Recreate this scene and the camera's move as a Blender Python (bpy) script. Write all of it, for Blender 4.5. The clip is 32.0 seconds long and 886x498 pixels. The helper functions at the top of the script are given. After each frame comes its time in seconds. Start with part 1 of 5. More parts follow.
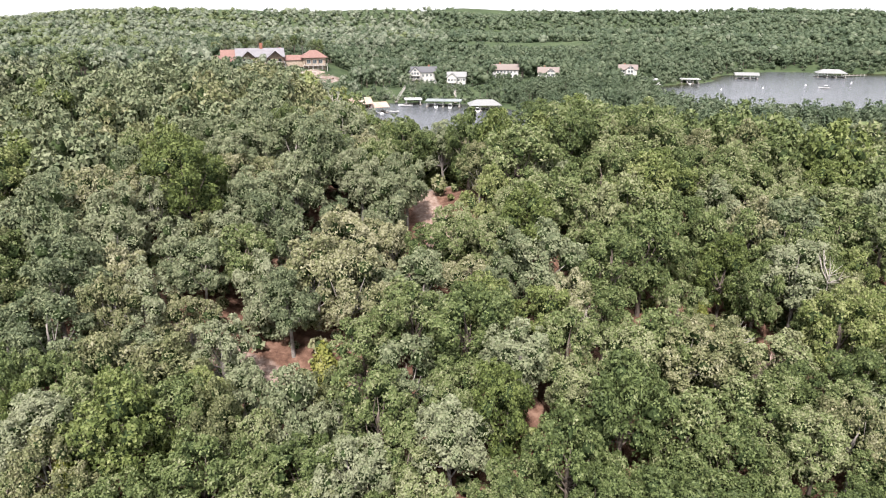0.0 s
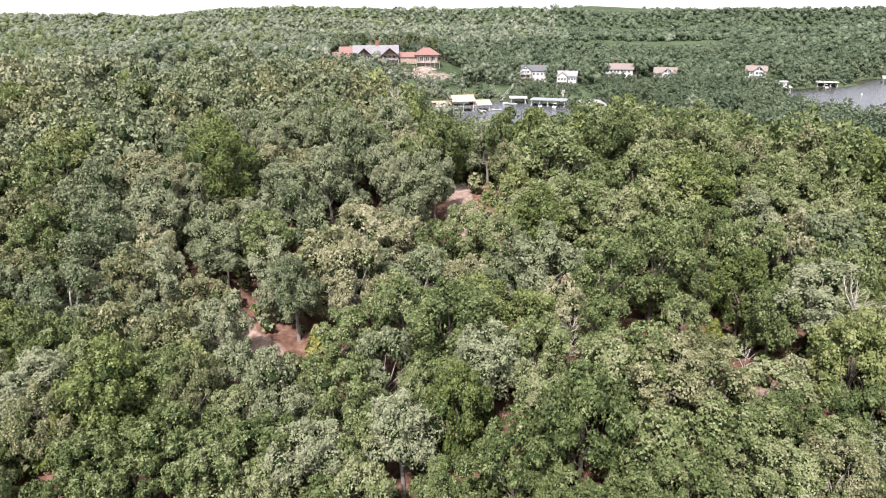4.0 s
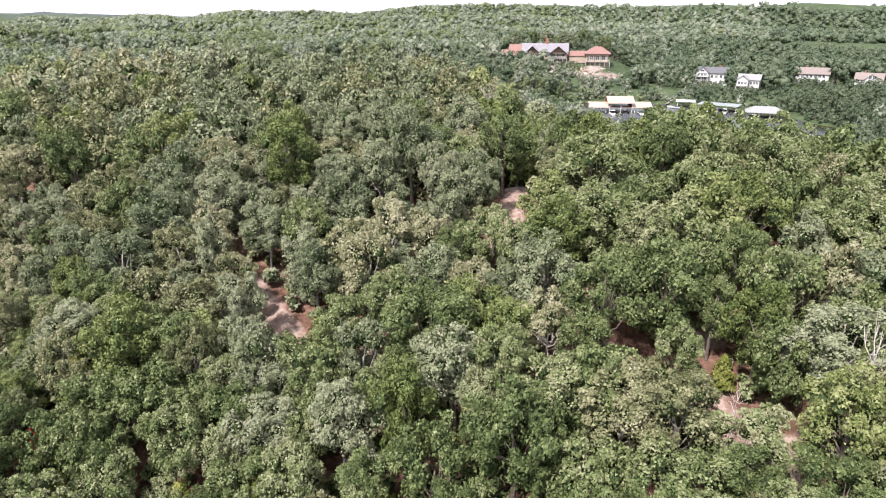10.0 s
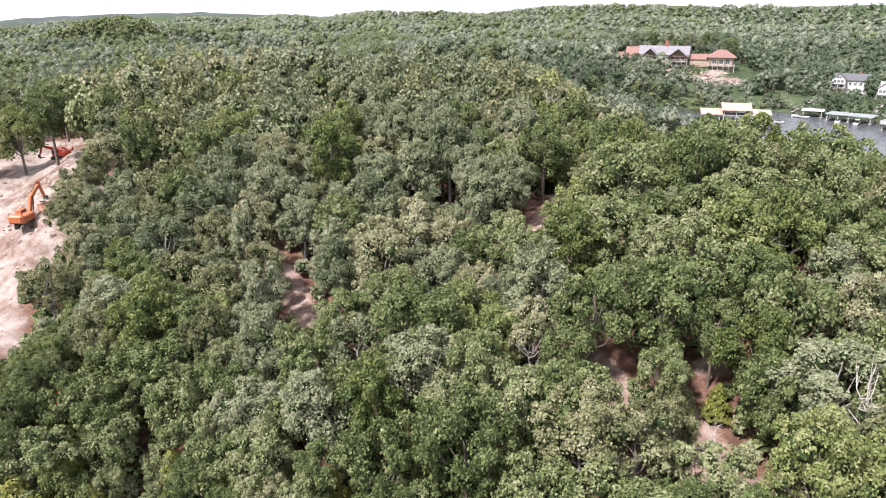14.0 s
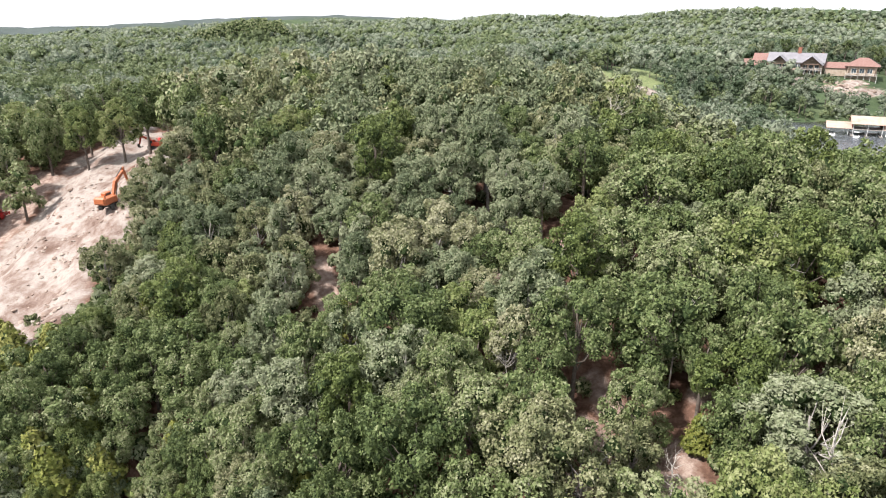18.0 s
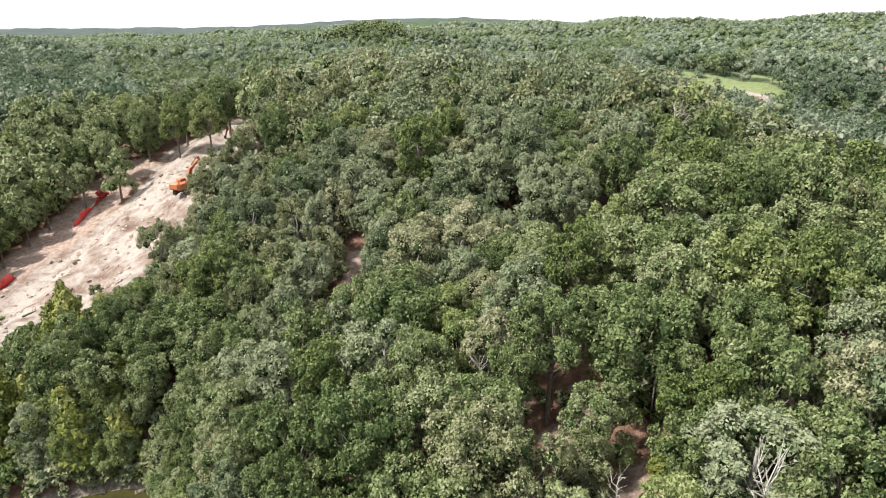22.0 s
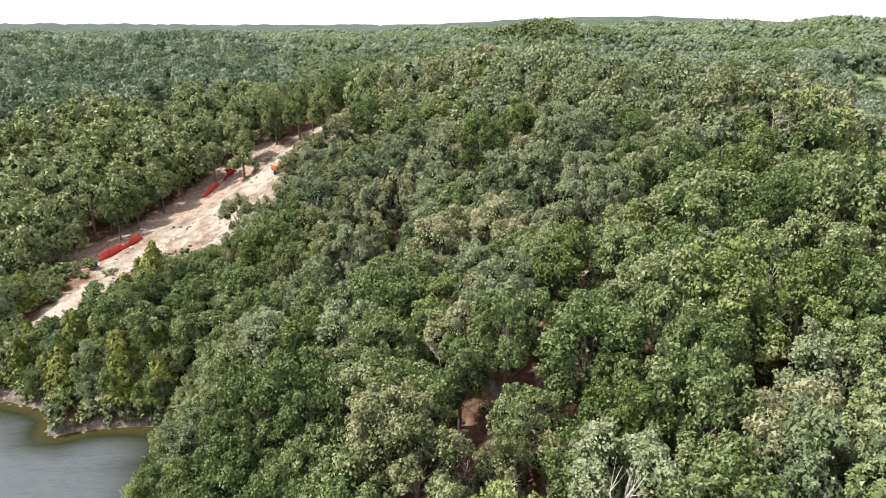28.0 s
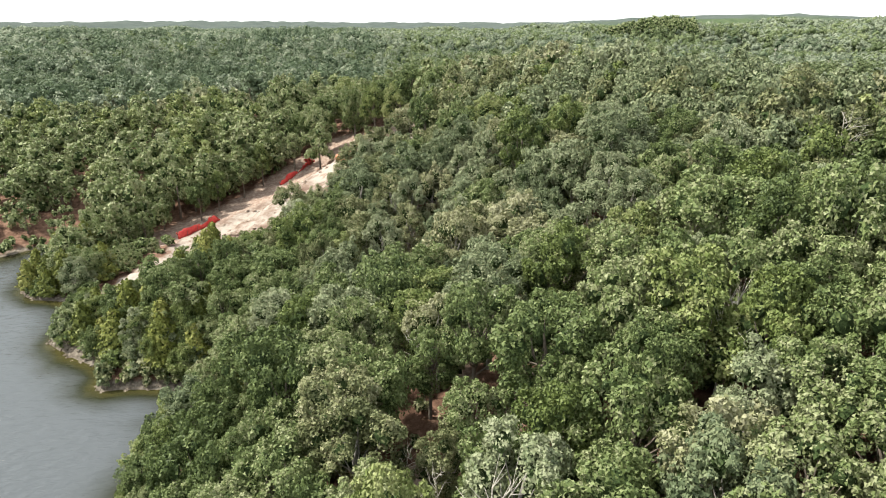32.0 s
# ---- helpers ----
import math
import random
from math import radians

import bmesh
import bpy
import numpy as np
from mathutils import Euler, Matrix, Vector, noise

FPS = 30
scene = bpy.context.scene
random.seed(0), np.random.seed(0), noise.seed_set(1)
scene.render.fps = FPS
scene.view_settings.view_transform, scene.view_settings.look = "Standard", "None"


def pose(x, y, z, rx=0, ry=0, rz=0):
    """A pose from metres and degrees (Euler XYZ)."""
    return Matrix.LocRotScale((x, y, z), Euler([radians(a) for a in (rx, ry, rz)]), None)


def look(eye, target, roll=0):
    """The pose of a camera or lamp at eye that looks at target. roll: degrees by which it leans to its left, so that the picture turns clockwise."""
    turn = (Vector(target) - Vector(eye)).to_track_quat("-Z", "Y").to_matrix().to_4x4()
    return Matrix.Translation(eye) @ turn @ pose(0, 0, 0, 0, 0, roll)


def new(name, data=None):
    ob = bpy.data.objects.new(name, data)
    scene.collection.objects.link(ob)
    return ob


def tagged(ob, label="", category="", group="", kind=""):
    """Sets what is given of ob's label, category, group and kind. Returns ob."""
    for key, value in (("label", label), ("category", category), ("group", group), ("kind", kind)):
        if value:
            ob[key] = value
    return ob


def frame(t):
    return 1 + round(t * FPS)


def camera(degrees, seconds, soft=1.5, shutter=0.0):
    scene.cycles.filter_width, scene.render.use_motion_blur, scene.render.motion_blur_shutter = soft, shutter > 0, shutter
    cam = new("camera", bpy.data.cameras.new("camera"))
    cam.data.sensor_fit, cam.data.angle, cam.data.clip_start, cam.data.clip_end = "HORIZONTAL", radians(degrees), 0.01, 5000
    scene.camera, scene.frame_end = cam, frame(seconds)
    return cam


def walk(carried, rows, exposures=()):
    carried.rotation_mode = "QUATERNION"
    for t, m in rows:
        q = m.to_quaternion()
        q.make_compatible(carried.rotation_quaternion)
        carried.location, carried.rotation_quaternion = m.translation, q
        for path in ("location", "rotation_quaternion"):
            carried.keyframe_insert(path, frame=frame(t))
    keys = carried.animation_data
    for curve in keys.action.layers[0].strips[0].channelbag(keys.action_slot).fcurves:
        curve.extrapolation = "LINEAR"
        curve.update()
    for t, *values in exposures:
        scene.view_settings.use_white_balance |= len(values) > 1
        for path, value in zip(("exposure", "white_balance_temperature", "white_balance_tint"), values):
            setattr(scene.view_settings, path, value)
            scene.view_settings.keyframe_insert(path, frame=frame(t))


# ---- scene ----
cam = camera(67.2, 32.0, soft=1.05)
METRES, EYE, TILT, LEAN, TURN = 100.0, 49.0, -19.5, 0.0, 0.0
ROWS = [
    (0.0, 0.0, 0.0, 0.0, 0.0, 0.0, 0.0),
    (0.5, 0.0171, 0.0, -0.0003, 1.31, -0.06, -0.44),
    (1.0, 0.0331, 0.0002, -0.0006, 2.53, -0.09, -0.86),
    (1.5, 0.0482, 0.0007, -0.0005, 3.72, -0.15, -1.28),
    (2.0, 0.0645, 0.0015, -0.0002, 5.01, -0.21, -1.72),
    (2.5, 0.0808, 0.0025, 0.0004, 6.29, -0.27, -2.16),
    (3.0, 0.0968, 0.0038, 0.0011, 7.56, -0.33, -2.6),
    (3.5, 0.1141, 0.0055, 0.0019, 8.91, -0.39, -3.05),
    (5.5, 0.1762, 0.0192, 0.0061, 13.97, -0.82, -4.74),
    (6.0, 0.1916, 0.0229, 0.0074, 15.23, -0.96, -5.17),
    (6.5, 0.2067, 0.0268, 0.0091, 16.48, -1.07, -5.62),
    (7.0, 0.2227, 0.0314, 0.011, 17.85, -1.24, -6.08),
    (7.5, 0.2376, 0.036, 0.0128, 19.12, -1.39, -6.5),
    (8.0, 0.2514, 0.0404, 0.0146, 20.31, -1.54, -6.9),
    (8.5, 0.2662, 0.0458, 0.0169, 21.61, -1.73, -7.32),
    (9.0, 0.2818, 0.0516, 0.0197, 23.01, -1.93, -7.78),
    (9.5, 0.2963, 0.0575, 0.0222, 24.32, -2.13, -8.2),
    (10.0, 0.3107, 0.0636, 0.0255, 25.64, -2.32, -8.63),
    (10.5, 0.3247, 0.0698, 0.0286, 26.94, -2.52, -9.04),
    (11.0, 0.3374, 0.076, 0.0315, 28.15, -2.73, -9.41),
    (11.5, 0.3509, 0.0828, 0.0343, 29.44, -2.96, -9.8),
    (12.0, 0.3645, 0.0905, 0.0371, 30.76, -3.21, -10.19),
    (12.5, 0.3778, 0.0982, 0.04, 32.1, -3.44, -10.6),
    (13.0, 0.3908, 0.1061, 0.0433, 33.42, -3.69, -10.98),
    (13.5, 0.4054, 0.1153, 0.0464, 34.9, -3.9, -11.38),
    (14.0, 0.4173, 0.123, 0.0499, 36.14, -4.15, -11.74),
    (14.5, 0.4312, 0.1327, 0.0537, 37.63, -4.42, -12.12),
    (16.5, 0.4785, 0.1698, 0.0679, 42.93, -5.49, -13.57),
    (17.0, 0.4892, 0.1795, 0.0715, 44.2, -5.78, -13.88),
    (17.5, 0.5005, 0.1899, 0.0751, 45.53, -6.05, -14.21),
    (18.0, 0.5114, 0.2002, 0.0785, 46.86, -6.34, -14.55),
    (18.5, 0.5227, 0.2116, 0.0827, 48.28, -6.67, -14.88),
    (19.0, 0.5328, 0.2227, 0.0864, 49.64, -6.95, -15.21),
    (19.5, 0.5418, 0.2333, 0.0899, 50.89, -7.25, -15.49),
    (20.0, 0.5521, 0.2454, 0.0942, 52.33, -7.64, -15.8),
    (20.5, 0.561, 0.2565, 0.0975, 53.59, -7.95, -16.07),
    (21.0, 0.5703, 0.268, 0.1013, 54.91, -8.3, -16.34),
    (21.5, 0.5793, 0.2799, 0.105, 56.23, -8.67, -16.6),
    (22.0, 0.5879, 0.2921, 0.1088, 57.56, -9.05, -16.85),
    (22.5, 0.5961, 0.3043, 0.1127, 58.9, -9.46, -17.1),
    (23.0, 0.6041, 0.3169, 0.1166, 60.22, -9.87, -17.32),
    (23.5, 0.6115, 0.3286, 0.1201, 61.47, -10.24, -17.53),
    (24.0, 0.6195, 0.3423, 0.1242, 62.91, -10.68, -17.76),
    (24.5, 0.6265, 0.3552, 0.1279, 64.23, -11.11, -17.97),
    (25.0, 0.6331, 0.3683, 0.1319, 65.59, -11.54, -18.18),
    (25.5, 0.6391, 0.3817, 0.1361, 66.92, -11.98, -18.38),
    (27.5, 0.6623, 0.4355, 0.1545, 72.31, -13.73, -18.95),
    (28.0, 0.6676, 0.449, 0.159, 73.67, -14.17, -19.08),
    (28.5, 0.6725, 0.4626, 0.1638, 75.0, -14.62, -19.18),
    (29.0, 0.6771, 0.4761, 0.1687, 76.34, -15.07, -19.27),
    (29.5, 0.6816, 0.4897, 0.1735, 77.71, -15.54, -19.36),
    (30.0, 0.6854, 0.5039, 0.1784, 79.12, -16.04, -19.44),
    (30.5, 0.6888, 0.518, 0.1831, 80.5, -16.52, -19.51),
    (31.0, 0.6922, 0.532, 0.1879, 81.85, -17.0, -19.56),
    (31.5, 0.6956, 0.5461, 0.1923, 83.19, -17.46, -19.63),
    (32.0, 0.6985, 0.5605, 0.1967, 84.54, -17.94, -19.66),
]
walk(cam, [(t, pose(0, 0, EYE, TILT, LEAN, TURN) @ pose(METRES * x, METRES * y, METRES * z, 90 + pitch, roll, yaw)) for t, x, y, z, yaw, pitch, roll in ROWS],
     [(0.0, 1.26, 6480, 16), (6.0, 1.29, 6350, 20), (13.0, 1.27, 6310, 20), (20.0, 1.19, 6400, 9), (28.0, 1.23, 6640, 5), (32.0, 1.31, 6740, 3)])

# ---- light ----
world = bpy.data.worlds.new("overcast_sky")
scene.world = world
world.use_nodes = True
SUN_EL, SUN_AZ = radians(52), radians(188)   # azimuth clockwise from +y
wn, wl = world.node_tree.nodes, world.node_tree.links
wn.clear()
sky = wn.new("ShaderNodeTexSky")
sky.sky_type, sky.sun_disc = "NISHITA", False
sky.sun_elevation, sky.sun_rotation = SUN_EL, SUN_AZ
sky.air_density, sky.dust_density, sky.ozone_density = 1.0, 4.0, 1.0
veil = wn.new("ShaderNodeMix")          # thin cloud veil: most of the blue is washed out
veil.data_type = "RGBA"
veil.inputs[0].default_value = 0.80
veil.inputs[7].default_value = (9.2, 9.4, 9.6, 1)
wbg, wout = wn.new("ShaderNodeBackground"), wn.new("ShaderNodeOutputWorld")
wbg.inputs[1].default_value = 0.081
wl.new(sky.outputs[0], veil.inputs[6])
wl.new(veil.outputs[2], wbg.inputs[0])
wl.new(wbg.outputs[0], wout.inputs[0])

sun = new("sun", bpy.data.lights.new("sun", "SUN"))
sun.data.energy, sun.data.angle, sun.data.color = 3.85, radians(5), (1.0, 0.955, 0.88)
sun_way = Vector((math.sin(SUN_AZ) * math.cos(SUN_EL), math.cos(SUN_AZ) * math.cos(SUN_EL), math.sin(SUN_EL)))
sun.matrix_world = look((0, 0, 300), Vector((0, 0, 300)) - sun_way)
scene.view_settings.exposure = 1.22


# ---- materials ----
def material(name, colours, scale=1.0, detail=6, rough=0.8, bump=0.0, bump_scale=None, metal=0.0, spread=0.0, island=0.0, spec=0.3, tile=None):
    """Noise-mottled surface: colours along a ramp; spread and island vary it from object to object and from leaf to leaf."""
    m = bpy.data.materials.new(name)
    m.use_nodes = True
    n, l = m.node_tree.nodes, m.node_tree.links
    b = n["Principled BSDF"]
    geo = n.new("ShaderNodeNewGeometry")
    no = n.new("ShaderNodeTexNoise")
    no.inputs["Scale"].default_value, no.inputs["Detail"].default_value, no.inputs["Roughness"].default_value = scale, detail, 0.65
    l.new(geo.outputs["Position"], no.inputs["Vector"])
    fac = no.outputs[0]
    if island or spread:
        add = n.new("ShaderNodeMath")
        add.operation = "MULTIPLY_ADD"
        info = n.new("ShaderNodeObjectInfo")
        l.new(info.outputs["Random"], add.inputs[0])
        add.inputs[1].default_value = spread
        l.new(fac, add.inputs[2])
        add2 = n.new("ShaderNodeMath")
        add2.operation = "MULTIPLY_ADD"
        l.new(geo.outputs["Random Per Island"], add2.inputs[0])
        add2.inputs[1].default_value = island
        l.new(add.outputs[0], add2.inputs[2])
        sub = n.new("ShaderNodeMath")
        sub.operation = "SUBTRACT"
        l.new(add2.outputs[0], sub.inputs[0])
        sub.inputs[1].default_value = (spread + island) / 2
        fac = sub.outputs[0]
    ramp = n.new("ShaderNodeValToRGB")
    e = ramp.color_ramp.elements
    while len(e) < len(colours):
        e.new(0.5)
    for i, c in enumerate(colours):
        e[i].position = 0.25 + 0.5 * i / max(1, len(colours) - 1)
        e[i].color = (*c, 1)
    l.new(fac, ramp.inputs[0])
    l.new(ramp.outputs[0], b.inputs["Base Color"])
    b.inputs["Roughness"].default_value, b.inputs["Metallic"].default_value = rough, metal
    b.inputs["Specular IOR Level"].default_value = spec
    if bump:
        bn = n.new("ShaderNodeTexNoise")
        bn.inputs["Scale"].default_value, bn.inputs["Detail"].default_value = bump_scale or scale * 4, 5
        l.new(geo.outputs["Position"], bn.inputs["Vector"])
        bu = n.new("ShaderNodeBump")
        bu.inputs["Strength"].default_value, bu.inputs["Distance"].default_value = bump, 0.1 * 4 / (bump_scale or scale * 4)
        l.new(bn.outputs[0], bu.inputs["Height"])
        l.new(bu.outputs[0], b.inputs["Normal"])
    return m


def leaf(name, dark, mid, light, pale, glow=0.22, scale=0.5, island=0.36, bump=0.0):
    """Foliage: leaves of several greens, some showing pale undersides, a little light passing through."""
    m = material(name, [dark, mid, light, pale], scale=scale, detail=4, rough=0.6, spread=0.34 if island > 0.3 else 0.0, island=island, spec=0.25, bump=bump, bump_scale=1.1 if bump else None)
    n, l = m.node_tree.nodes, m.node_tree.links
    b, out = n["Principled BSDF"], n["Material Output"]
    tr, mix = n.new("ShaderNodeBsdfTranslucent"), n.new("ShaderNodeMixShader")
    ramp = [x for x in n if x.bl_idname == "ShaderNodeValToRGB"][0]
    l.new(ramp.outputs[0], tr.inputs[0])
    mix.inputs[0].default_value = glow
    l.new(b.outputs[0], mix.inputs[1])
    l.new(tr.outputs[0], mix.inputs[2])
    l.new(mix.outputs[0], out.inputs[0])
    return m


LEAVES = {
    "green": leaf("oak_leaves", (0.050, 0.072, 0.024), (0.098, 0.132, 0.045), (0.154, 0.187, 0.076), (0.243, 0.257, 0.145)),
    "silver": leaf("silvery_leaves", (0.078, 0.102, 0.054), (0.152, 0.180, 0.098), (0.196, 0.220, 0.127), (0.236, 0.252, 0.162)),
    "yellow": leaf("yellow_green_leaves", (0.054, 0.076, 0.020), (0.104, 0.136, 0.038), (0.157, 0.189, 0.064), (0.233, 0.252, 0.112)),
    "olive": leaf("olive_brown_leaves", (0.074, 0.087, 0.037), (0.139, 0.153, 0.070), (0.204, 0.208, 0.109), (0.292, 0.284, 0.182)),
    "cedar": leaf("cedar_needles", (0.060, 0.076, 0.014), (0.108, 0.126, 0.024), (0.150, 0.162, 0.036), (0.205, 0.205, 0.06), 0.1),
    "red": leaf("red_leaves", (0.25, 0.02, 0.02), (0.42, 0.03, 0.03), (0.55, 0.05, 0.04), (0.6, 0.12, 0.06)),
    # far greens are greyed, the pale set most, with haze put into the colour
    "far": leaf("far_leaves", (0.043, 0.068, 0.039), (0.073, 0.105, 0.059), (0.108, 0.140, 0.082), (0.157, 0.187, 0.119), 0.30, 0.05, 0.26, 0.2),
    "far_pale": leaf("far_hazy_leaves", (0.102, 0.130, 0.089), (0.152, 0.183, 0.126), (0.205, 0.233, 0.163), (0.277, 0.302, 0.224), 0.30, 0.05, 0.26, 0.2),
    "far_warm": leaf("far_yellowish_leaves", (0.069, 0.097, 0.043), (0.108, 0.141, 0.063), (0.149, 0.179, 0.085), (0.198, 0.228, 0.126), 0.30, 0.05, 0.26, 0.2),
}
# near-black core of the crowns: shade in the leaf gaps, put into colour
INNER_SHADE = material("inner_foliage_shade", [(0.010, 0.017, 0.007), (0.036, 0.055, 0.021), (0.070, 0.096, 0.042)], scale=5, rough=0.9, spec=0.1, bump=1.0, bump_scale=6)
BARK = material("bark", [(0.06, 0.05, 0.04), (0.12, 0.10, 0.085), (0.19, 0.165, 0.14)], scale=3, rough=0.95, bump=0.6, spec=0.1)
PALEBARK = material("grey_bark", [(0.10, 0.09, 0.08), (0.20, 0.185, 0.17), (0.32, 0.30, 0.28)], scale=3, rough=0.95, bump=0.6, spec=0.1)
DEAD = material("bleached_wood", [(0.30, 0.27, 0.24), (0.48, 0.45, 0.41)], scale=3, rough=0.9, spec=0.1)

# ---- shape of the land: lake arms, hills, slopes ----
LAKE = [  # ax, ay, bx, by, half width
    (35, -62, 320, -90, 92), (-10, -62, -40, -120, 69), (2, 20, 22, 19, 13), (2, 20, -7, 26, 6.5), (-15, -4, -32, -12, 17), (-12, 5, -18, 3, 12), (-23, 9.5, -16, 14, 4.6), (-40, -13, -58, -16, 7.5), (-58, -16, -68, -13, 5.0),
    (-88, 330, -45, 336, 33), (-36, 346, -2, 344, 44), (0, 288, 5, 325, 48), (175, 348, 330, 440, 56), (190, 430, 335, 515, 66), (265, 520, 295, 545, 58), (140, 464, 190, 472, 13),
    (330, 500, 900, 560, 80),
]
HILLS = [  # x, y, height, spread x, spread y
    (-25, 98, 13, 75, 50), (40, 70, 6, 40, 40), (-110, 72, 8, 55, 45), (-270, 10, 0.5, 150, 110), (-521, 293, 17, 42, 36), (-625, 378, 14, 60, 40), (-530, 0, 10, 110, 190), (-700, 120, -5, 200, 160), (-1650, -50, -15, 620, 430), (-265, 165, -6.5, 105, 75), (-330, 330, -5, 70, 40), (10, 165, -11, 45, 38),
    (-115, 462, 5, 45, 35), (-205, 350, 18, 50, 40), (135, 225, -8, 45, 40), (110, 150, -5, 45, 55), (60, 1180, 12, 290, 130), (-190, 1185, 4, 90, 80), (100, 1200, 6, 110, 80), (-148, 288, -9, 32, 28), (-62, 128, -2.5, 25, 20), (-3, 106, 3.2, 14, 10), (100, 272, -11, 48, 58), (650, 1300, 18, 400, 160),
    (-400, 1190, 13, 100, 90), (-185, 1245, 12, 75, 80), (-20, 1255, 17, 80, 80), (130, 1245, 7, 90, 80), (476, 1160, 12, 150, 100), (-560, 1110, 13, 90, 90), (-800, 940, 10, 150, 120), (2, 150, -2.0, 20, 26), (50, 198, 16, 14, 38),
    (-620, 1000, 12, 240, 200), (900, 1000, 16, 300, 220), (-80, 58, 7, 22, 18), (-120, 190, -4, 80, 45),
]
FAR_HILLS = [
    (-60, 1500, 24, 200, 150), (-420, 1350, 26, 140, 120), (700, 1700, 26, 500, 180), (-1500, 950, 22, 380, 300),
    (-2200, 1400, 34, 420, 330), (-2500, 150, 4, 420, 500), (-1100, 1800, 28, 330, 220), (300, 2300, 38, 700, 300), (1500, 2200, 34, 600, 350), (-2300, -700, 6, 420, 420),
]


RISES = [  # x, y, height, spread: knolls and hollows of the headland
    (-30, 64, -2.4, 26), (30, 66, -4.7, 24), (-5, 64, -1.3, 22), (5, 98, 1.7, 24), (-62, 72, 5.8, 26), (-84, 66, 3.2, 26), (-72, 50, 2.6, 15), (-72, 26, -2.8, 20), (-92, 38, -5.1, 20),
    (-30, 132, 1.9, 28), (-60, 108, 0.8, 30), (18, 50, 4.5, 20), (-150, 38, 4.1, 30), (-45, 150, 4.0, 28), (20, 108, 3.4, 16), (-25, 72, -3.2, 14), (47, 106, 3.0, 20), (-27, 138, 3.5, 11), (-34, 196, 5.5, 13), (-44, 166, 3.0, 16), (-110, 104, 5.0, 26),
]


def ripple(x, y):
    """Gentle undulation, about -1 to 1."""
    return (np.sin(x * 0.013 + 1.3 * np.sin(y * 0.009)) + np.sin(y * 0.017 + 0.7 + 1.1 * np.sin(x * 0.011)) + 0.6 * np.sin((x + y) * 0.031) + 0.5 * np.sin((x - 0.6 * y) * 0.047 + 2)) / 3.1


def segment(x, y, ax, ay, bx, by):
    dx, dy = bx - ax, by - ay
    t = np.clip(((x - ax) * dx + (y - ay) * dy) / (dx * dx + dy * dy + 1e-9), 0, 1)
    return np.hypot(x - ax - t * dx, y - ay - t * dy)


def shore(x, y):
    """Metres from the waterline, minus over the lake."""
    d = np.full(np.shape(x), 1e9)
    for ax, ay, bx, by, r in LAKE:
        d = np.minimum(d, segment(x, y, ax, ay, bx, by) - r)
    return d + 1.6 * np.sin(x * 0.21 + 0.5 * np.sin(y * 0.17)) + 1.2 * np.sin(y * 0.33 + x * 0.08)


def soft(a, b, v):
    t = np.clip((v - a) / (b - a), 0, 1)
    return t * t * (3 - 2 * t)


def land(x, y):
    x, y = np.asarray(x, float), np.asarray(y, float)
    d = shore(x, y)
    far = soft(250, 900, np.hypot(x, y - 60))
    top = 14.5 - 3 * far + ripple(x, y) * (1.5 + 3 * far)
    top = top + 6.0 * soft(420, 620, np.hypot(x, y - 60)) * np.sin(y * 0.034 + 1.6 * np.sin(x * 0.008 + 0.4) + 0.9 * np.sin(x * 0.021))
    for cx, cy, h, sx, sy in HILLS + FAR_HILLS:
        top = top + h * np.exp(-((x - cx) / sx) ** 2 / 2 - ((y - cy) / sy) ** 2 / 2)
    top = np.maximum(top, 3)
    s = 0.62 - 0.36 * soft(-28, -58, x)
    north = soft(85, 125, y)
    s = s + (0.20 + 0.28 * soft(-8, -34, x) - s) * north
    s = s + (0.055 + 0.10 * soft(12, 42, x) + 0.26 * soft(-55, -90, x) + 0.3 * soft(520, 700, y) - s) * soft(240, 340, y)
    up = top * (1 - np.exp(-s * np.maximum(d, 0) / top))
    near = soft(0, 10, d)
    for cx, cy, h, w in RISES:
        up = up + near * h * np.exp(-((x - cx) ** 2 + (y - cy) ** 2) / (2 * w * w))
    up = np.maximum(up, np.minimum(1.2, 0.3 * np.maximum(d, 0)))
    small = 0.25 * np.sin(x * 0.9 + np.sin(y * 0.7)) * np.sin(y * 0.8) * soft(0, 6, d)
    return np.where(d > 0, up + small, np.maximum(d * 0.35, -5))


def z_at(x, y):
    return float(land(np.array([x]), np.array([y]))[0])


# ---- mesh helpers ----
def mesh_of(name, verts, faces, mats, index=None, smooth=False):
    me = bpy.data.meshes.new(name)
    me.from_pydata(verts if isinstance(verts, list) else verts.tolist(), [], faces if isinstance(faces, list) else faces.tolist())
    for m in mats:
        me.materials.append(m)
    if index is not None:
        me.polygons.foreach_set("material_index", np.asarray(index, np.int32))
    if smooth:
        me.polygons.foreach_set("use_smooth", np.ones(len(me.polygons), bool))
    me.update()
    return me


def thing(name, label, category, at=(0, 0, 0), turn=0.0, group="", kind=""):
    """An empty at the base of a thing; its parts are meshes under it."""
    ob = new(name)
    ob.empty_display_size = 0.2
    ob.matrix_world = pose(*at, 0, 0, turn)
    return tagged(ob, label, category, group, kind)


def part(name, me, parent, label="", m=None):
    ob = new(name, me)
    ob.parent = parent
    if m is not None:
        ob.matrix_basis = m
    return tagged(ob, label)


def bm_mesh(name, bm, mats, smooth=False):
    me = bpy.data.meshes.new(name)
    bm.to_mesh(me)
    bm.free()
    for m in (mats if isinstance(mats, (list, tuple)) else [mats]):
        me.materials.append(m)
    if smooth:
        me.polygons.foreach_set("use_smooth", np.ones(len(me.polygons), bool))
    return me


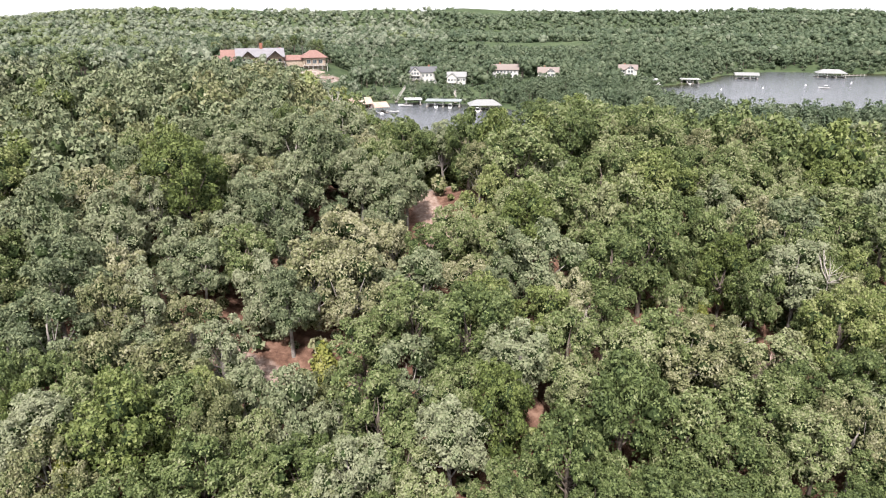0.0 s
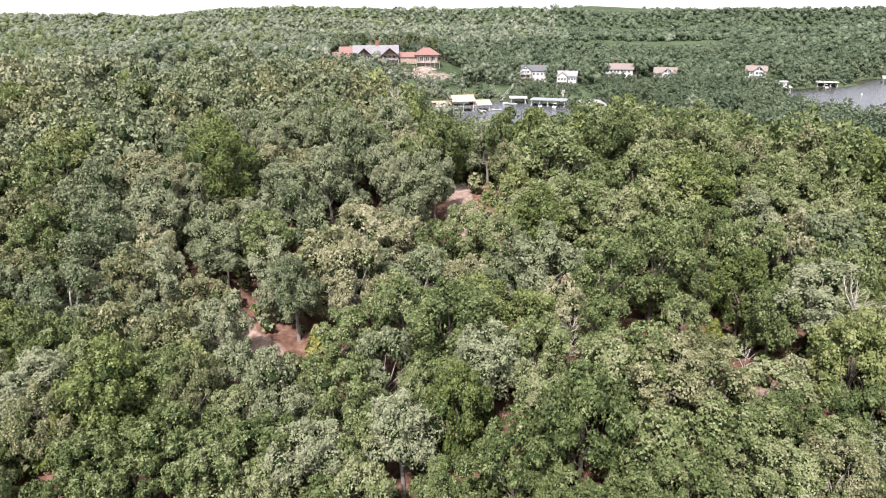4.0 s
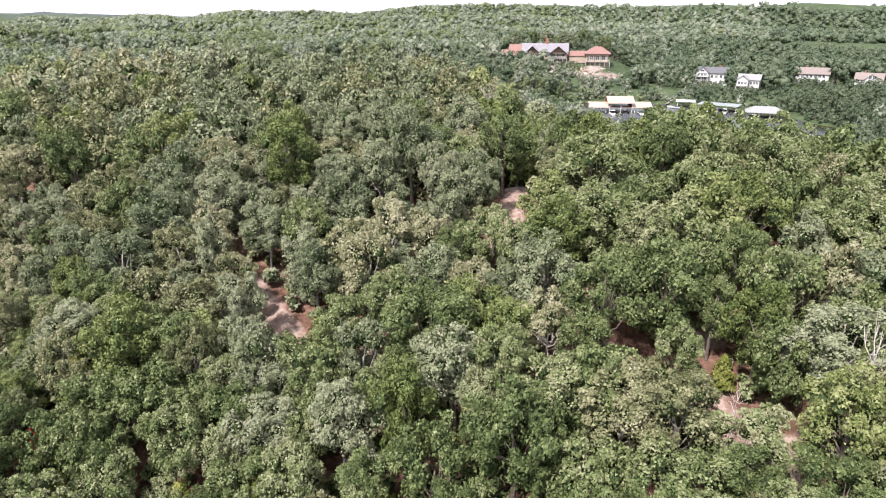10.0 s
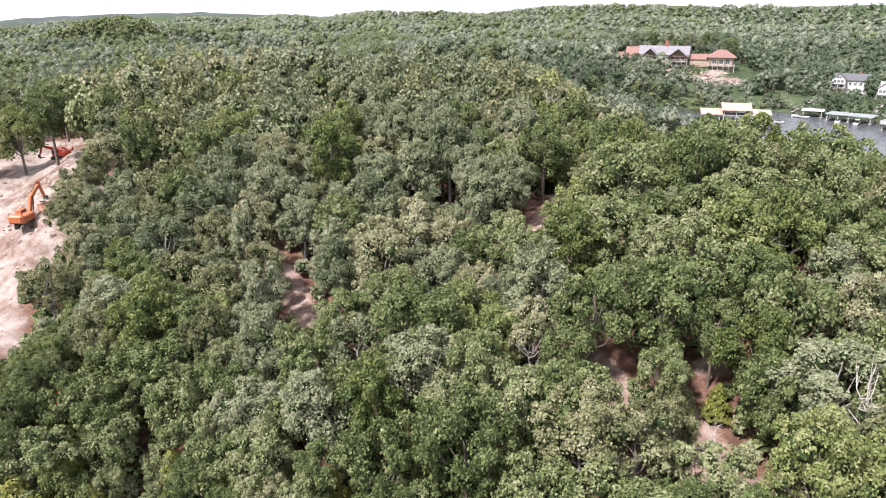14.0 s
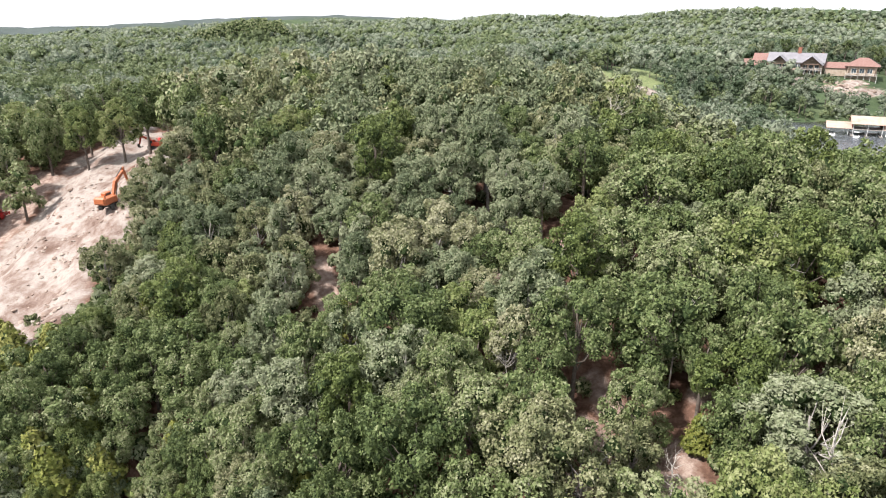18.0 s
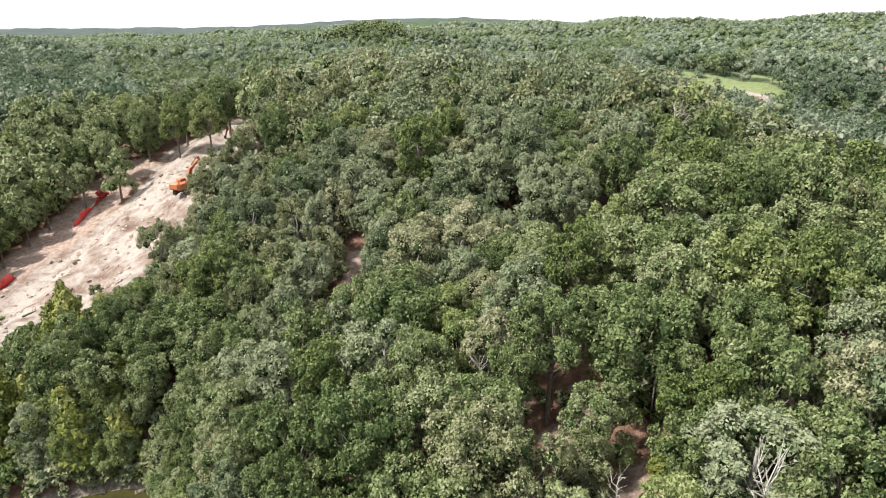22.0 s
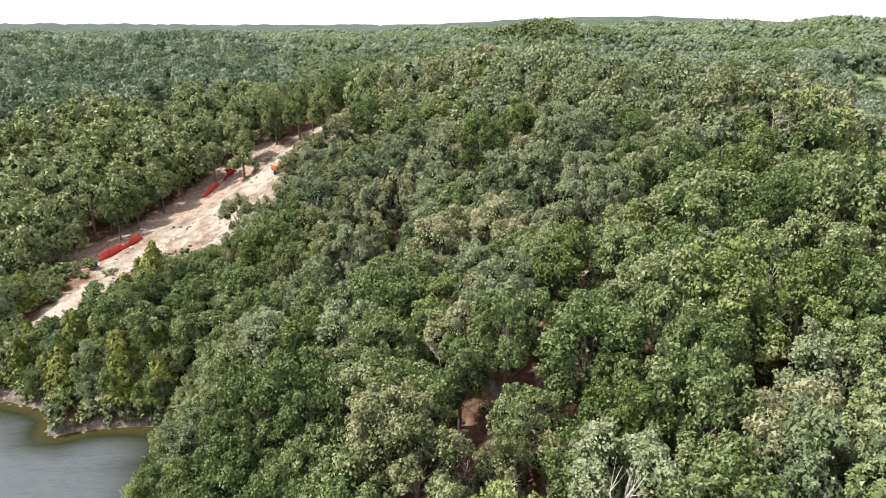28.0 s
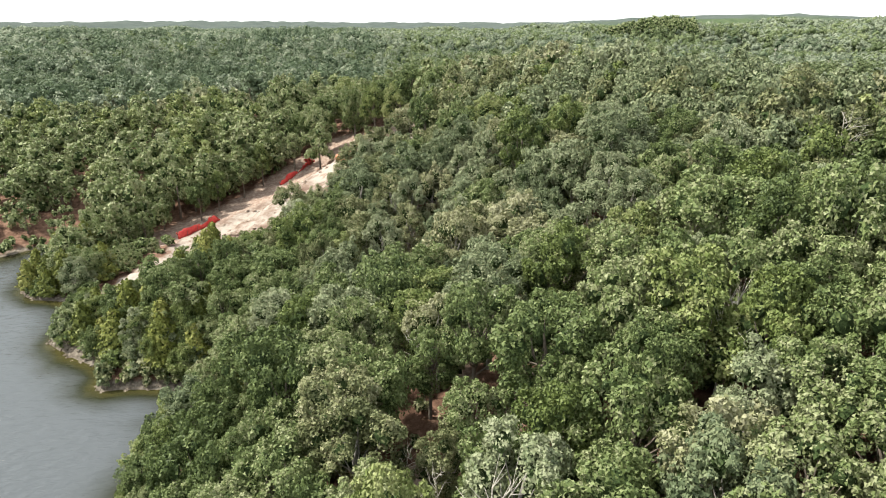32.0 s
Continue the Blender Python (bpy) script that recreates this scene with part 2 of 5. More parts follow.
def ico(level):
    bm = bmesh.new()
    bmesh.ops.create_icosphere(bm, subdivisions=level, radius=1)
    bm.verts.ensure_lookup_table()
    v = np.array([x.co[:] for x in bm.verts])
    f = np.array([[x.index for x in p.verts] for p in bm.faces])
    bm.free()
    return v, f


ICO = {k: ico(k) for k in (1, 2)}


def tube(path, radii, sides=6):
    """Vertices and quads of a tapered, bent round limb."""
    path = np.asarray(path, float)
    v, f = [], []
    for i, p in enumerate(path):
        way = path[min(i + 1, len(path) - 1)] - path[max(i - 1, 0)]
        way = way / (np.linalg.norm(way) + 1e-9)
        a = np.cross(way, (0.31, 0.91, 0.27))
        a /= np.linalg.norm(a) + 1e-9
        b = np.cross(way, a)
        for k in range(sides):
            w = 2 * math.pi * k / sides
            v.append(p + radii[i] * (math.cos(w) * a + math.sin(w) * b))
    for i in range(len(path) - 1):
        for k in range(sides):
            q = (k + 1) % sides
            f.append([i * sides + k, i * sides + q, (i + 1) * sides + q, (i + 1) * sides + k])
    f.append([(len(path) - 1) * sides + k for k in range(sides)])
    return v, f


def merge(pieces):
    v, f = [], []
    for pv, pf in pieces:
        o = len(v)
        v += [tuple(p) for p in pv]
        f += [[i + o for i in q] for q in pf]
    return v, f


def cards(pos, normal, size, rng, long=1.5):
    """Leaf sprays: one pointed, tilted blade at each place."""
    n = len(pos)
    normal = normal / (np.linalg.norm(normal, axis=1, keepdims=True) + 1e-9)
    a = np.cross(normal, rng.normal(size=(n, 3)))
    a /= np.linalg.norm(a, axis=1, keepdims=True) + 1e-9
    b = np.cross(normal, a)
    s = (size * rng.uniform(0.65, 1.35, n))[:, None]
    v = np.empty((n, 3, 3))
    v[:, 0] = pos - a * s * long * 0.62 - normal * s * 0.15
    v[:, 1] = pos + b * s * 0.62 + a * s * 0.42
    v[:, 2] = pos - b * s * 0.62 + a * s * rng.uniform(0.1, 0.6, (n, 1))
    return v.reshape(-1, 3), np.arange(n * 3).reshape(-1, 3)


def lobes_of(rng, count, flat=1.0):
    """Main branch masses of a spreading crown, one metre in radius: centres and radii."""
    out = []
    wide = max(1.0, 0.86 * math.sqrt(9 / count))
    for k in range(count):
        w = 2.39996 * k + rng.uniform(-0.5, 0.5)
        u = (k + 0.5) / count
        z = (0.80 - 1.55 * u) / wide + rng.uniform(-0.10, 0.10)
        ring = math.sqrt(max(0.03, 1 - (z * 0.95) ** 2)) * rng.uniform(0.36, 0.84) / wide if k else 0.12
        out.append((ring * math.cos(w), ring * math.sin(w), z * 0.86 * flat, wide * rng.uniform(0.23, 0.44)))
    return np.array(out)


def tufts_of(rng, L, each):
    """Leafy tufts round each branch mass, outward and upward of it."""
    out = []
    for x, y, z, r in L:
        for _ in range(each):
            way = rng.normal(size=3) + (0, 0, 0.55) + 1.3 * np.array((x, y, z * 0.6))
            way /= np.linalg.norm(way)
            p = np.array((x, y, z)) + way * r * rng.uniform(0.75, 1.08)
            out.append((*p, r * rng.uniform(0.30, 0.50)))
    return np.array(out)


def crown(rng, n, size, count=11, flat=1.0, core=1, each=6, open_=0.0, inner=0.62, wild=0.5):
    """A leafy crown of radius one round its middle: tufts of leaf sprays over an uneven inside, where shade is mostly
    painted in as dark colour.
    """
    L = lobes_of(rng, count, flat)
    T = tufts_of(rng, L, each) if each > 1 else L
    if open_:
        T = T[rng.random(len(T)) > open_]
    S = np.vstack([T, L]) if each > 1 else T
    weight = np.r_[T[:, 3] ** 2 * 1.0, L[:, 3] ** 2 * 0.55] if each > 1 else T[:, 3] ** 2
    pick = rng.choice(len(S), n * 2, p=weight / weight.sum())
    way = rng.normal(size=(n * 2, 3)) + (0, 0, 0.45) + 0.6 * S[pick, :3]
    way /= np.linalg.norm(way, axis=1, keepdims=True)
    pos = S[pick, :3] + way * (S[pick, 3] * rng.uniform(0.62, 1.12, n * 2))[:, None] * (1, 1, 0.8)
    inside = np.zeros(len(pos), bool)
    for x, y, z, r in T:
        inside |= np.linalg.norm(pos - (x, y, z), axis=1) < r * 0.5
    for x, y, z, r in L:
        inside |= np.linalg.norm(pos - (x, y, z), axis=1) < r * inner
    keep = np.flatnonzero(~inside)[:n]
    v, f = cards(pos[keep], way[keep] + rng.normal(size=(len(keep), 3)) * wild + (0, 0, 0.25), size, rng)
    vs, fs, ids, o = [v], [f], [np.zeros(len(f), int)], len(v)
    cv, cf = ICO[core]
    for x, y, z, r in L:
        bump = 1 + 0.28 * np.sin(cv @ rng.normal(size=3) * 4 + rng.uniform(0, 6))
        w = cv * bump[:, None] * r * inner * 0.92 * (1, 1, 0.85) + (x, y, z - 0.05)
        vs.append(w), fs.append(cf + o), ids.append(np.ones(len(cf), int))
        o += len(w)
    return np.concatenate(vs), np.concatenate(fs), np.concatenate(ids), L


def limbs(rng, L, height, radius, drop):
    """Trunk and main limbs that carry the tufts of a crown whose middle is at height; base at zero."""
    lean = rng.normal(size=2) * 0.03 * height
    mid = np.array([lean[0], lean[1], height - 0.15 * radius])
    r0 = 0.018 * height + 0.03
    pieces = [tube([(0, 0, -drop), (lean[0] * 0.25, lean[1] * 0.25, height * 0.35), mid, mid + (0.1, 0.05, radius * 0.45)], [r0 * 1.15, r0 * 0.85, r0 * 0.55, r0 * 0.2], 7)]
    for k in range(len(L)):
        tip = np.array([L[k, 0] * radius, L[k, 1] * radius, height + L[k, 2] * radius])
        a = np.array([lean[0] * 0.6, lean[1] * 0.6, height * rng.uniform(0.45, 0.8)])
        q = (a + tip) / 2 + (0, 0, -0.08 * radius) + rng.normal(size=3) * 0.07 * radius
        pieces.append(tube([a, q, tip], [r0 * 0.42, r0 * 0.26, r0 * 0.08], 5))
    return merge(pieces)


# ---- ground, lake ----
DUG = [  # ax, ay, bx, by, half width: the graded slope above the cove
    (-39, 14, -62, 24, 5.5), (-41, 8.5, -38, 13, 3.2), (-64, 27, -86, 48, 11.5), (-48, 32, -64, 38, 8.5), (-66, 42, -78, 57, 11), (-92, 52, -112, 64, 8.5), (-84, 66, -104, 71, 4),
]
BARE = DUG + [  # other bare clay and rock
    (-112, 68, -165, 92, 4.5), (-108, 76, -122, 72, 5), (-170, 348, -148, 352, 4.5), (-88, 457, -80, 446, 4.5), (-84, 446, -86, 436, 2.5), (-112, 440, -104, 428, 4), (-106, 436, -86, 430, 4.5), (-72, 450, -80, 428, 5), (118, 230, 168, 243, 3), (-8, 104.5, 2, 105, 1.8),
]
TRAIL = [  # thin red soil between the trees
    (-3, 98, -1.4, 91, 1.9), (-1.4, 91, -0.3, 85, 1.8), (-0.3, 85, -4.2, 80.4, 1.4), (-4, 100, -3, 104, 2.2),
    (-11, 64.2, -8.6, 64.2, 1.9), (-16.5, 62.6, -24.6, 66.4, 1.5), (-24.6, 66.4, -29.5, 68.2, 1.7), (-32, 66.4, -34, 65.2, 1.4), (-29.5, 38.2, -28.3, 37.3, 1.0), (-72, 12, -112, 47, 6),
    (31.5, 63, 28.5, 68.3, 1.8), (33, 62.5, 36.2, 63.8, 1.6), (36.2, 63.8, 36, 55.5, 1.2), (19.6, 66.3, 22.8, 66.2, 1.2), (17.3, 71.6, 21.5, 69.2, 1.1), (7.3, 67, 14.5, 67.2, 0.8), (22.9, 61.5, 24.5, 61, 0.9),
    (31.4, 82.8, 32, 79, 1.2), (26.5, 75, 28, 75.4, 1.1), (13.6, 59, 15, 59.2, 0.7), (-2.4, 66.8, -1, 67, 0.8), (38.2, 65.5, 39.4, 66, 1.1),
]
RIDE = [(2.5, 82, -2.5, 103, 1.2), (-12.3, 61.4, -9, 56, -0.5), (-20, 64, -15.5, 58.5, -0.4), (21, 67, 24, 62.5, 0.0)]  # open sky over the woodland track and before the cedars
LAWN = [(-215, 345, -168, 362, 14), (112, 218, 150, 224, 8), (-590, 352, -655, 388, 17), (-196, 392, -172, 392, 9)]
GLADE = [  # cleared ground round the buildings and before their lake fronts
    (-14, 466, -15, 432, 9), (9, 450, 8, 428, 7), (41, 462, 41, 440, 9), (70, 458, 68, 438, 10), (138, 515, 138, 488, 12),
    (-148, 452, -74, 474, 13), (-140, 440, -72, 446, 12), (-96, 430, -74, 415, 9), (-192, 336, -166, 314, 15), (-213, 336, -198, 326, 11), (-150, 342, -130, 332, 12), (-172, 334, -146, 326, 15), (108, 180, 150, 236, 13),
]


def band(x, y, rows):
    d = np.full(np.shape(x), 1e9)
    for ax, ay, bx, by, r in rows:
        d = np.minimum(d, segment(x, y, ax, ay, bx, by) - r)
    return d


def graded(x, y):
    """Half-metre benches and heaps where the slope has been dug."""
    return soft(4, -4, band(x, y, BARE)) * (0.9 * np.sin(0.23 * (x + 1.4 * y)) + 0.35 * np.sin(0.9 * x - 0.5 * y) * np.sin(0.7 * y))


N = 350
u = np.linspace(-1, 1, N)
gx = -10 + 24 * np.sinh(5.9 * u)
gy = 70 + 24 * np.sinh(5.9 * u)
X, Y = np.meshgrid(gx, gy)
Z = land(X, Y) + graded(X, Y)
rim = soft(1500, 4200, np.hypot(X, Y))
Z = Z + rim * (8 * np.sin(X * 0.0021 + 1) * np.sin(Y * 0.0017) - 46)
gv = np.stack([X.ravel(), Y.ravel(), Z.ravel()], 1)
r, c = np.meshgrid(np.arange(N - 1), np.arange(N - 1), indexing="ij")
i0 = (r * N + c).ravel()
GROUND = bpy.data.materials.new("forest_floor")
GROUND.use_nodes = True
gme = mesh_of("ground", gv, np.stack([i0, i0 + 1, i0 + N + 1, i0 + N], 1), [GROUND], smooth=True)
for key, rows, width in (("bare", BARE, 3.0), ("trail", TRAIL, 1.2), ("lawn", LAWN, 3.0)):
    at = gme.attributes.new(key, "FLOAT", "POINT")
    at.data.foreach_set("value", soft(width, -width, band(X, Y, rows)).ravel().astype(np.float32))
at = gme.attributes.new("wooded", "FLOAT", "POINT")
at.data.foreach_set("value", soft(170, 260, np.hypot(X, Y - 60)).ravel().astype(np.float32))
# mask for the haze tint painted into the ground of the far hills
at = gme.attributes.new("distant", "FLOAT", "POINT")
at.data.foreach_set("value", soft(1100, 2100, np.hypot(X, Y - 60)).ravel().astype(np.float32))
at = gme.attributes.new("beach", "FLOAT", "POINT")
at.data.foreach_set("value", soft(2.4, 0.3, shore(X, Y)).ravel().astype(np.float32))
ground = tagged(new("ground", gme), "reddish leaf-littered forest floor with a graded clay slope", "ground", kind="structure")


def ground_nodes(m):
    n, l = m.node_tree.nodes, m.node_tree.links
    b = n["Principled BSDF"]
    b.inputs["Roughness"].default_value, b.inputs["Specular IOR Level"].default_value = 0.95, 0.1
    geo = n.new("ShaderNodeNewGeometry")

    def noise_at(scale, detail=6, rough=0.65):
        t = n.new("ShaderNodeTexNoise")
        t.inputs["Scale"].default_value, t.inputs["Detail"].default_value, t.inputs["Roughness"].default_value = scale, detail, rough
        l.new(geo.outputs["Position"], t.inputs["Vector"])
        return t.outputs[0]

    def ramp(fac, *stops):
        t = n.new("ShaderNodeValToRGB")
        e = t.color_ramp.elements
        while len(e) < len(stops):
            e.new(0.5)
        for i, (p, col) in enumerate(stops):
            e[i].position, e[i].color = p, (*col, 1)
        l.new(fac, t.inputs[0])
        return t.outputs[0]

    def mix(fac, a, c):
        t = n.new("ShaderNodeMix")
        t.data_type = "RGBA"
        l.new(fac, t.inputs[0]), l.new(a, t.inputs[6]), l.new(c, t.inputs[7])
        return t.outputs[2]

    def mask(key, grain):
        a = n.new("ShaderNodeAttribute")
        a.attribute_name = key
        t = n.new("ShaderNodeMath")
        t.operation = "MULTIPLY_ADD"
        l.new(noise_at(grain, 4), t.inputs[0])
        t.inputs[1].default_value = 0.9
        l.new(a.outputs["Fac"], t.inputs[2])
        s = n.new("ShaderNodeMapRange")
        s.inputs[1].default_value, s.inputs[2].default_value = 0.75, 1.1
        l.new(t.outputs[0], s.inputs[0])
        return s.outputs[0]

    litter = ramp(noise_at(0.9), (0.3, (0.060, 0.034, 0.024)), (0.5, (0.128, 0.073, 0.053)), (0.72, (0.22, 0.14, 0.105)))
    soil = ramp(noise_at(1.3, 9), (0.3, (0.15, 0.092, 0.073)), (0.5, (0.25, 0.183, 0.152)), (0.7, (0.36, 0.293, 0.252)))
    clay = ramp(noise_at(0.16, 12, 0.74), (0.34, (0.105, 0.067, 0.052)), (0.43, (0.172, 0.125, 0.105)), (0.50, (0.240, 0.200, 0.176)), (0.57, (0.298, 0.264, 0.238)), (0.64, (0.20, 0.14, 0.11)), (0.74, (0.14, 0.115, 0.105)))
    grass = ramp(noise_at(0.5, 8), (0.3, (0.10, 0.125, 0.055)), (0.6, (0.170, 0.195, 0.092)), (0.75, (0.25, 0.245, 0.145)))
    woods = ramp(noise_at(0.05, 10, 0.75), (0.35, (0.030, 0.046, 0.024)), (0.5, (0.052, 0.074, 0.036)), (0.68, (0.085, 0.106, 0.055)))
    rock = ramp(noise_at(1.2, 8), (0.3, (0.055, 0.046, 0.038)), (0.5, (0.125, 0.105, 0.088)), (0.7, (0.24, 0.21, 0.18)))
    col = mix(mask("trail", 0.8), litter, soil)
    col = mix(mask("beach", 1.5), col, rock)
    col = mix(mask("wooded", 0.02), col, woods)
    # far ground goes grey-green: haze mixed into its base colour
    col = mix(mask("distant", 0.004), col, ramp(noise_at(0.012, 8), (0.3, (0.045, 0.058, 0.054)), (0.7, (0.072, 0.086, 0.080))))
    col = mix(mask("lawn", 0.3), col, grass)
    col = mix(mask("bare", 0.35), col, clay)
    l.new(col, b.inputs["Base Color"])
    bu = n.new("ShaderNodeBump")
    bu.inputs["Strength"].default_value, bu.inputs["Distance"].default_value = 0.7, 0.35
    l.new(noise_at(0.8, 9, 0.7), bu.inputs["Height"])
    l.new(bu.outputs[0], b.inputs["Normal"])


ground_nodes(GROUND)

WATER = bpy.data.materials.new("lake_water")
WATER.use_nodes = True


def water_nodes(m):
    n, l = m.node_tree.nodes, m.node_tree.links
    b = n["Principled BSDF"]
    b.inputs["Roughness"].default_value, b.inputs["IOR"].default_value = 0.16, 1.33
    b.inputs["Specular IOR Level"].default_value = 0.17
    geo = n.new("ShaderNodeNewGeometry")
    deep = n.new("ShaderNodeAttribute")
    deep.attribute_name = "deep"
    t = n.new("ShaderNodeValToRGB")
    e = t.color_ramp.elements
    e.new(0.5)
    for i, (p, c) in enumerate(((0.0, (0.050, 0.044, 0.014)), (0.35, (0.020, 0.022, 0.012)), (1.0, (0.074, 0.081, 0.092)))):
        e[i].position, e[i].color = p, (*c, 1)
    l.new(deep.outputs["Fac"], t.inputs[0])
    l.new(t.outputs[0], b.inputs["Base Color"])
    last = None
    for scale, strength, stretch in ((0.9, 1.0, (1, 0.45, 1)), (0.22, 0.15, (0.6, 1, 1)), (2.4, 0.9, (1, 0.5, 1))):
        mp = n.new("ShaderNodeMapping")
        mp.inputs["Scale"].default_value, mp.inputs["Rotation"].default_value = stretch, (0, 0, 0.6)
        no = n.new("ShaderNodeTexNoise")
        no.inputs["Scale"].default_value, no.inputs["Detail"].default_value = scale, 4
        l.new(geo.outputs["Position"], mp.inputs[0]), l.new(mp.outputs[0], no.inputs["Vector"])
        bu = n.new("ShaderNodeBump")
        bu.inputs["Strength"].default_value, bu.inputs["Distance"].default_value = strength, 0.24 / scale
        l.new(no.outputs[0], bu.inputs["Height"])
        if last:
            l.new(last, bu.inputs["Normal"])
        last = bu.outputs[0]
    l.new(last, b.inputs["Normal"])


water_nodes(WATER)
M = 100
u = np.linspace(-1, 1, M)
wx, wy = np.meshgrid(-10 + 26 * np.sinh(4.6 * u), 30 + 26 * np.sinh(4.6 * u))
r, c = np.meshgrid(np.arange(M - 1), np.arange(M - 1), indexing="ij")
i0 = (r * M + c).ravel()
wme = mesh_of("lake", np.stack([wx.ravel(), wy.ravel(), np.zeros(M * M)], 1), np.stack([i0, i0 + 1, i0 + M + 1, i0 + M], 1), [WATER], smooth=True)
at = wme.attributes.new("deep", "FLOAT", "POINT")
at.data.foreach_set("value", soft(0.5, -6, shore(wx, wy)).ravel().astype(np.float32))
tagged(new("water", wme), "rippled grey-blue lake water with greenish-brown shallows", "lake", kind="structure")

# ---- trees near the centre of the orbit ----
rng = np.random.default_rng(7)
KINDS = ("green", "silver", "yellow", "olive")
CROWNS = {}
for k in KINDS:
    CROWNS[k] = []
    for j in range(5):
        v, f, idx, L = crown(rng, 9200, 0.045, count=int(rng.integers(13, 18)), flat=rng.uniform(0.9, 1.2), each=8, open_=0.26 if k == "olive" else 0.12, inner=0.60, wild=0.65)
        tv, tf = limbs(rng, L, 2.2, 1.0, 0.4)
        CROWNS[k].append((mesh_of("crown", v, f, [LEAVES[k], INNER_SHADE], idx), mesh_of("trunk", tv, tf, [PALEBARK if k in ("silver", "olive") else BARK], smooth=True), L))
TREE_WORDS = {
    "green": "leafy green oak tree with a rounded crown on the wooded hillside",
    "silver": "grey-green oak tree with pale wind-turned leaves on the hillside",
    "yellow": "yellow-green hickory tree with a bright leafy crown on the slope",
    "olive": "brownish olive oak tree with thinning leaves on the hillside",
}
placed = []


def oak(x, y, top, radius, kind, turn=None):
    """A broadleaf tree whose crown reaches up to z = top."""
    g = z_at(x, y) + float(graded(np.array(x), np.array(y)))
    j = int(rng.integers(len(CROWNS[kind])))
    cm, tm, L = CROWNS[kind][j]
    tall = max(top - g, 2.2 * radius)
    sz = radius * rng.uniform(1.05, 1.4)
    mid = tall - 0.92 * sz
    t = thing("oak_tree", TREE_WORDS[kind], "tree", (x, y, g), rng.uniform(0, 360) if turn is None else turn, "trees of the hill")
    part("trunk", tm, t, m=Matrix.Diagonal((radius, radius, mid / 2.2, 1)))
    part("crown", cm, t, m=Matrix.Translation((0, 0, mid)) @ Matrix.Diagonal((radius * rng.uniform(0.84, 1.16), radius * rng.uniform(0.84, 1.16), sz, 1)))
    placed.append((x, y, radius))


# x, y, crown top, crown radius
OAKS_SILVER = [(38.4, 67, 25.8, 3.8), (42.4, 77.2, 28, 4.0), (11.2, 69.4, 27, 4.2), (-3.5, 57, 19.5, 3.6), (-13.5, 52, 18.4, 3.6), (-16.6, 90.4, 35.6, 4.0), (-8, 46.5, 16, 3.5), (-19, 86, 31.5, 3.8), (-25, 84, 30.5, 3.8), (-39.4, 62.6, 27.5, 3.8), (-16.8, 66.8, 22.5, 3.4), (7.3, 55.8, 22.4, 3.6), (0.7, 47.4, 18.8, 3.3), (-33, 46, 20.2, 3.2), (-21, 94, 34.5, 3.8), (-11, 88, 32, 3.6)]
OAKS_GREEN = [(42, 70.5, 26, 3.6), (33, 76, 27, 4.4), (2.4, 60.4, 23.8, 4.2), (-3, 63, 22.5, 3.4), (18.2, 66.8, 26.8, 3.6), (1.8, 78, 26.5, 3.2), (17, 85, 31, 4.4), (23, 72, 27.8, 4.2), (15.6, 50, 21.2, 4.2), (10.5, 46, 18, 3.6), (17.6, 54.6, 21.4, 3.6), (-10, 93, 32, 4.0), (20, 57.5, 22, 3.6), (-5.6, 98.6, 34.8, 4.0), (23, 79, 31, 4.0), (-43, 94, 33, 4.4), (-60.6, 67.8, 33, 3.8), (-23.5, 74, 26, 3.8)]
OAKS_YELLOW = [(20.5, 106, 35.4, 5.0), (8.2, 96.4, 34.6, 4.4), (14.4, 99, 33.5, 4.4), (26, 83, 31.5, 4.4), (4.8, 50.8, 19.8, 3.2), (32, 71, 24.5, 3.2), (-31.8, 81, 34.2, 4.2), (29, 86.8, 31, 4.2), (39, 59, 24, 3.6), (10.5, 61.5, 22.5, 3.4), (-55.3, 79.5, 33.4, 4.0)]
OAKS_OLIVE = [(-14.8, 72, 24, 4.2), (-10.5, 68.6, 24.4, 4.0), (-26.6, 56.5, 18.5, 3.6), (27, 56.6, 21, 3.4), (23, 55.6, 22.4, 3.4), (-36, 67.6, 24, 3.8), (-31.4, 54.8, 19.8, 3.6), (-44, 60, 21.5, 3.6), (-30.8, 43.4, 18.4, 3.0), (27.2, 63.2, 18.5, 2.6), (-43.6, 43.6, 20.5, 2.8)]
for rows, k in ((OAKS_SILVER, "silver"), (OAKS_GREEN, "green"), (OAKS_YELLOW, "yellow"), (OAKS_OLIVE, "olive")):
    for x, y, top, radius in rows:
        oak(x, y, top, radius, k)


def clear_of(x, y, radius, gap=0.72):
    return all((x - a) ** 2 + (y - b) ** 2 > (gap * (radius + q)) ** 2 for a, b, q in placed)


def free(x, y, radius):
    """True where a tree may stand: on land, off trails, lawns and the dug slope."""
    p, q = np.array([x]), np.array([y])
    return band(p, q, RIDE)[0] > 0.95 * radius and shore(p, q)[0] > 1.2 and band(p, q, TRAIL)[0] > 0.5 * radius and band(p, q, BARE)[0] > 0.55 * radius and band(p, q, LAWN)[0] > 1


def edge_cap(x, y):
    """Young, low growth along the lower edge of the dug slope."""
    return np.where((x > -72) & (y < 72), 2.2 + 0.48 * np.maximum(band(x, y, DUG), 0), 40.0)


def growth(x, y):
    """Height of the wood in metres: low by the water, tall on the ridge."""
    low = 0.48 + 0.52 * float(soft(0, 15, shore(np.array(x), np.array(y))))
    return min(low * (10.2 + 1.6 * float(soft(55, 90, y))), edge_cap(np.array(x), np.array(y)))


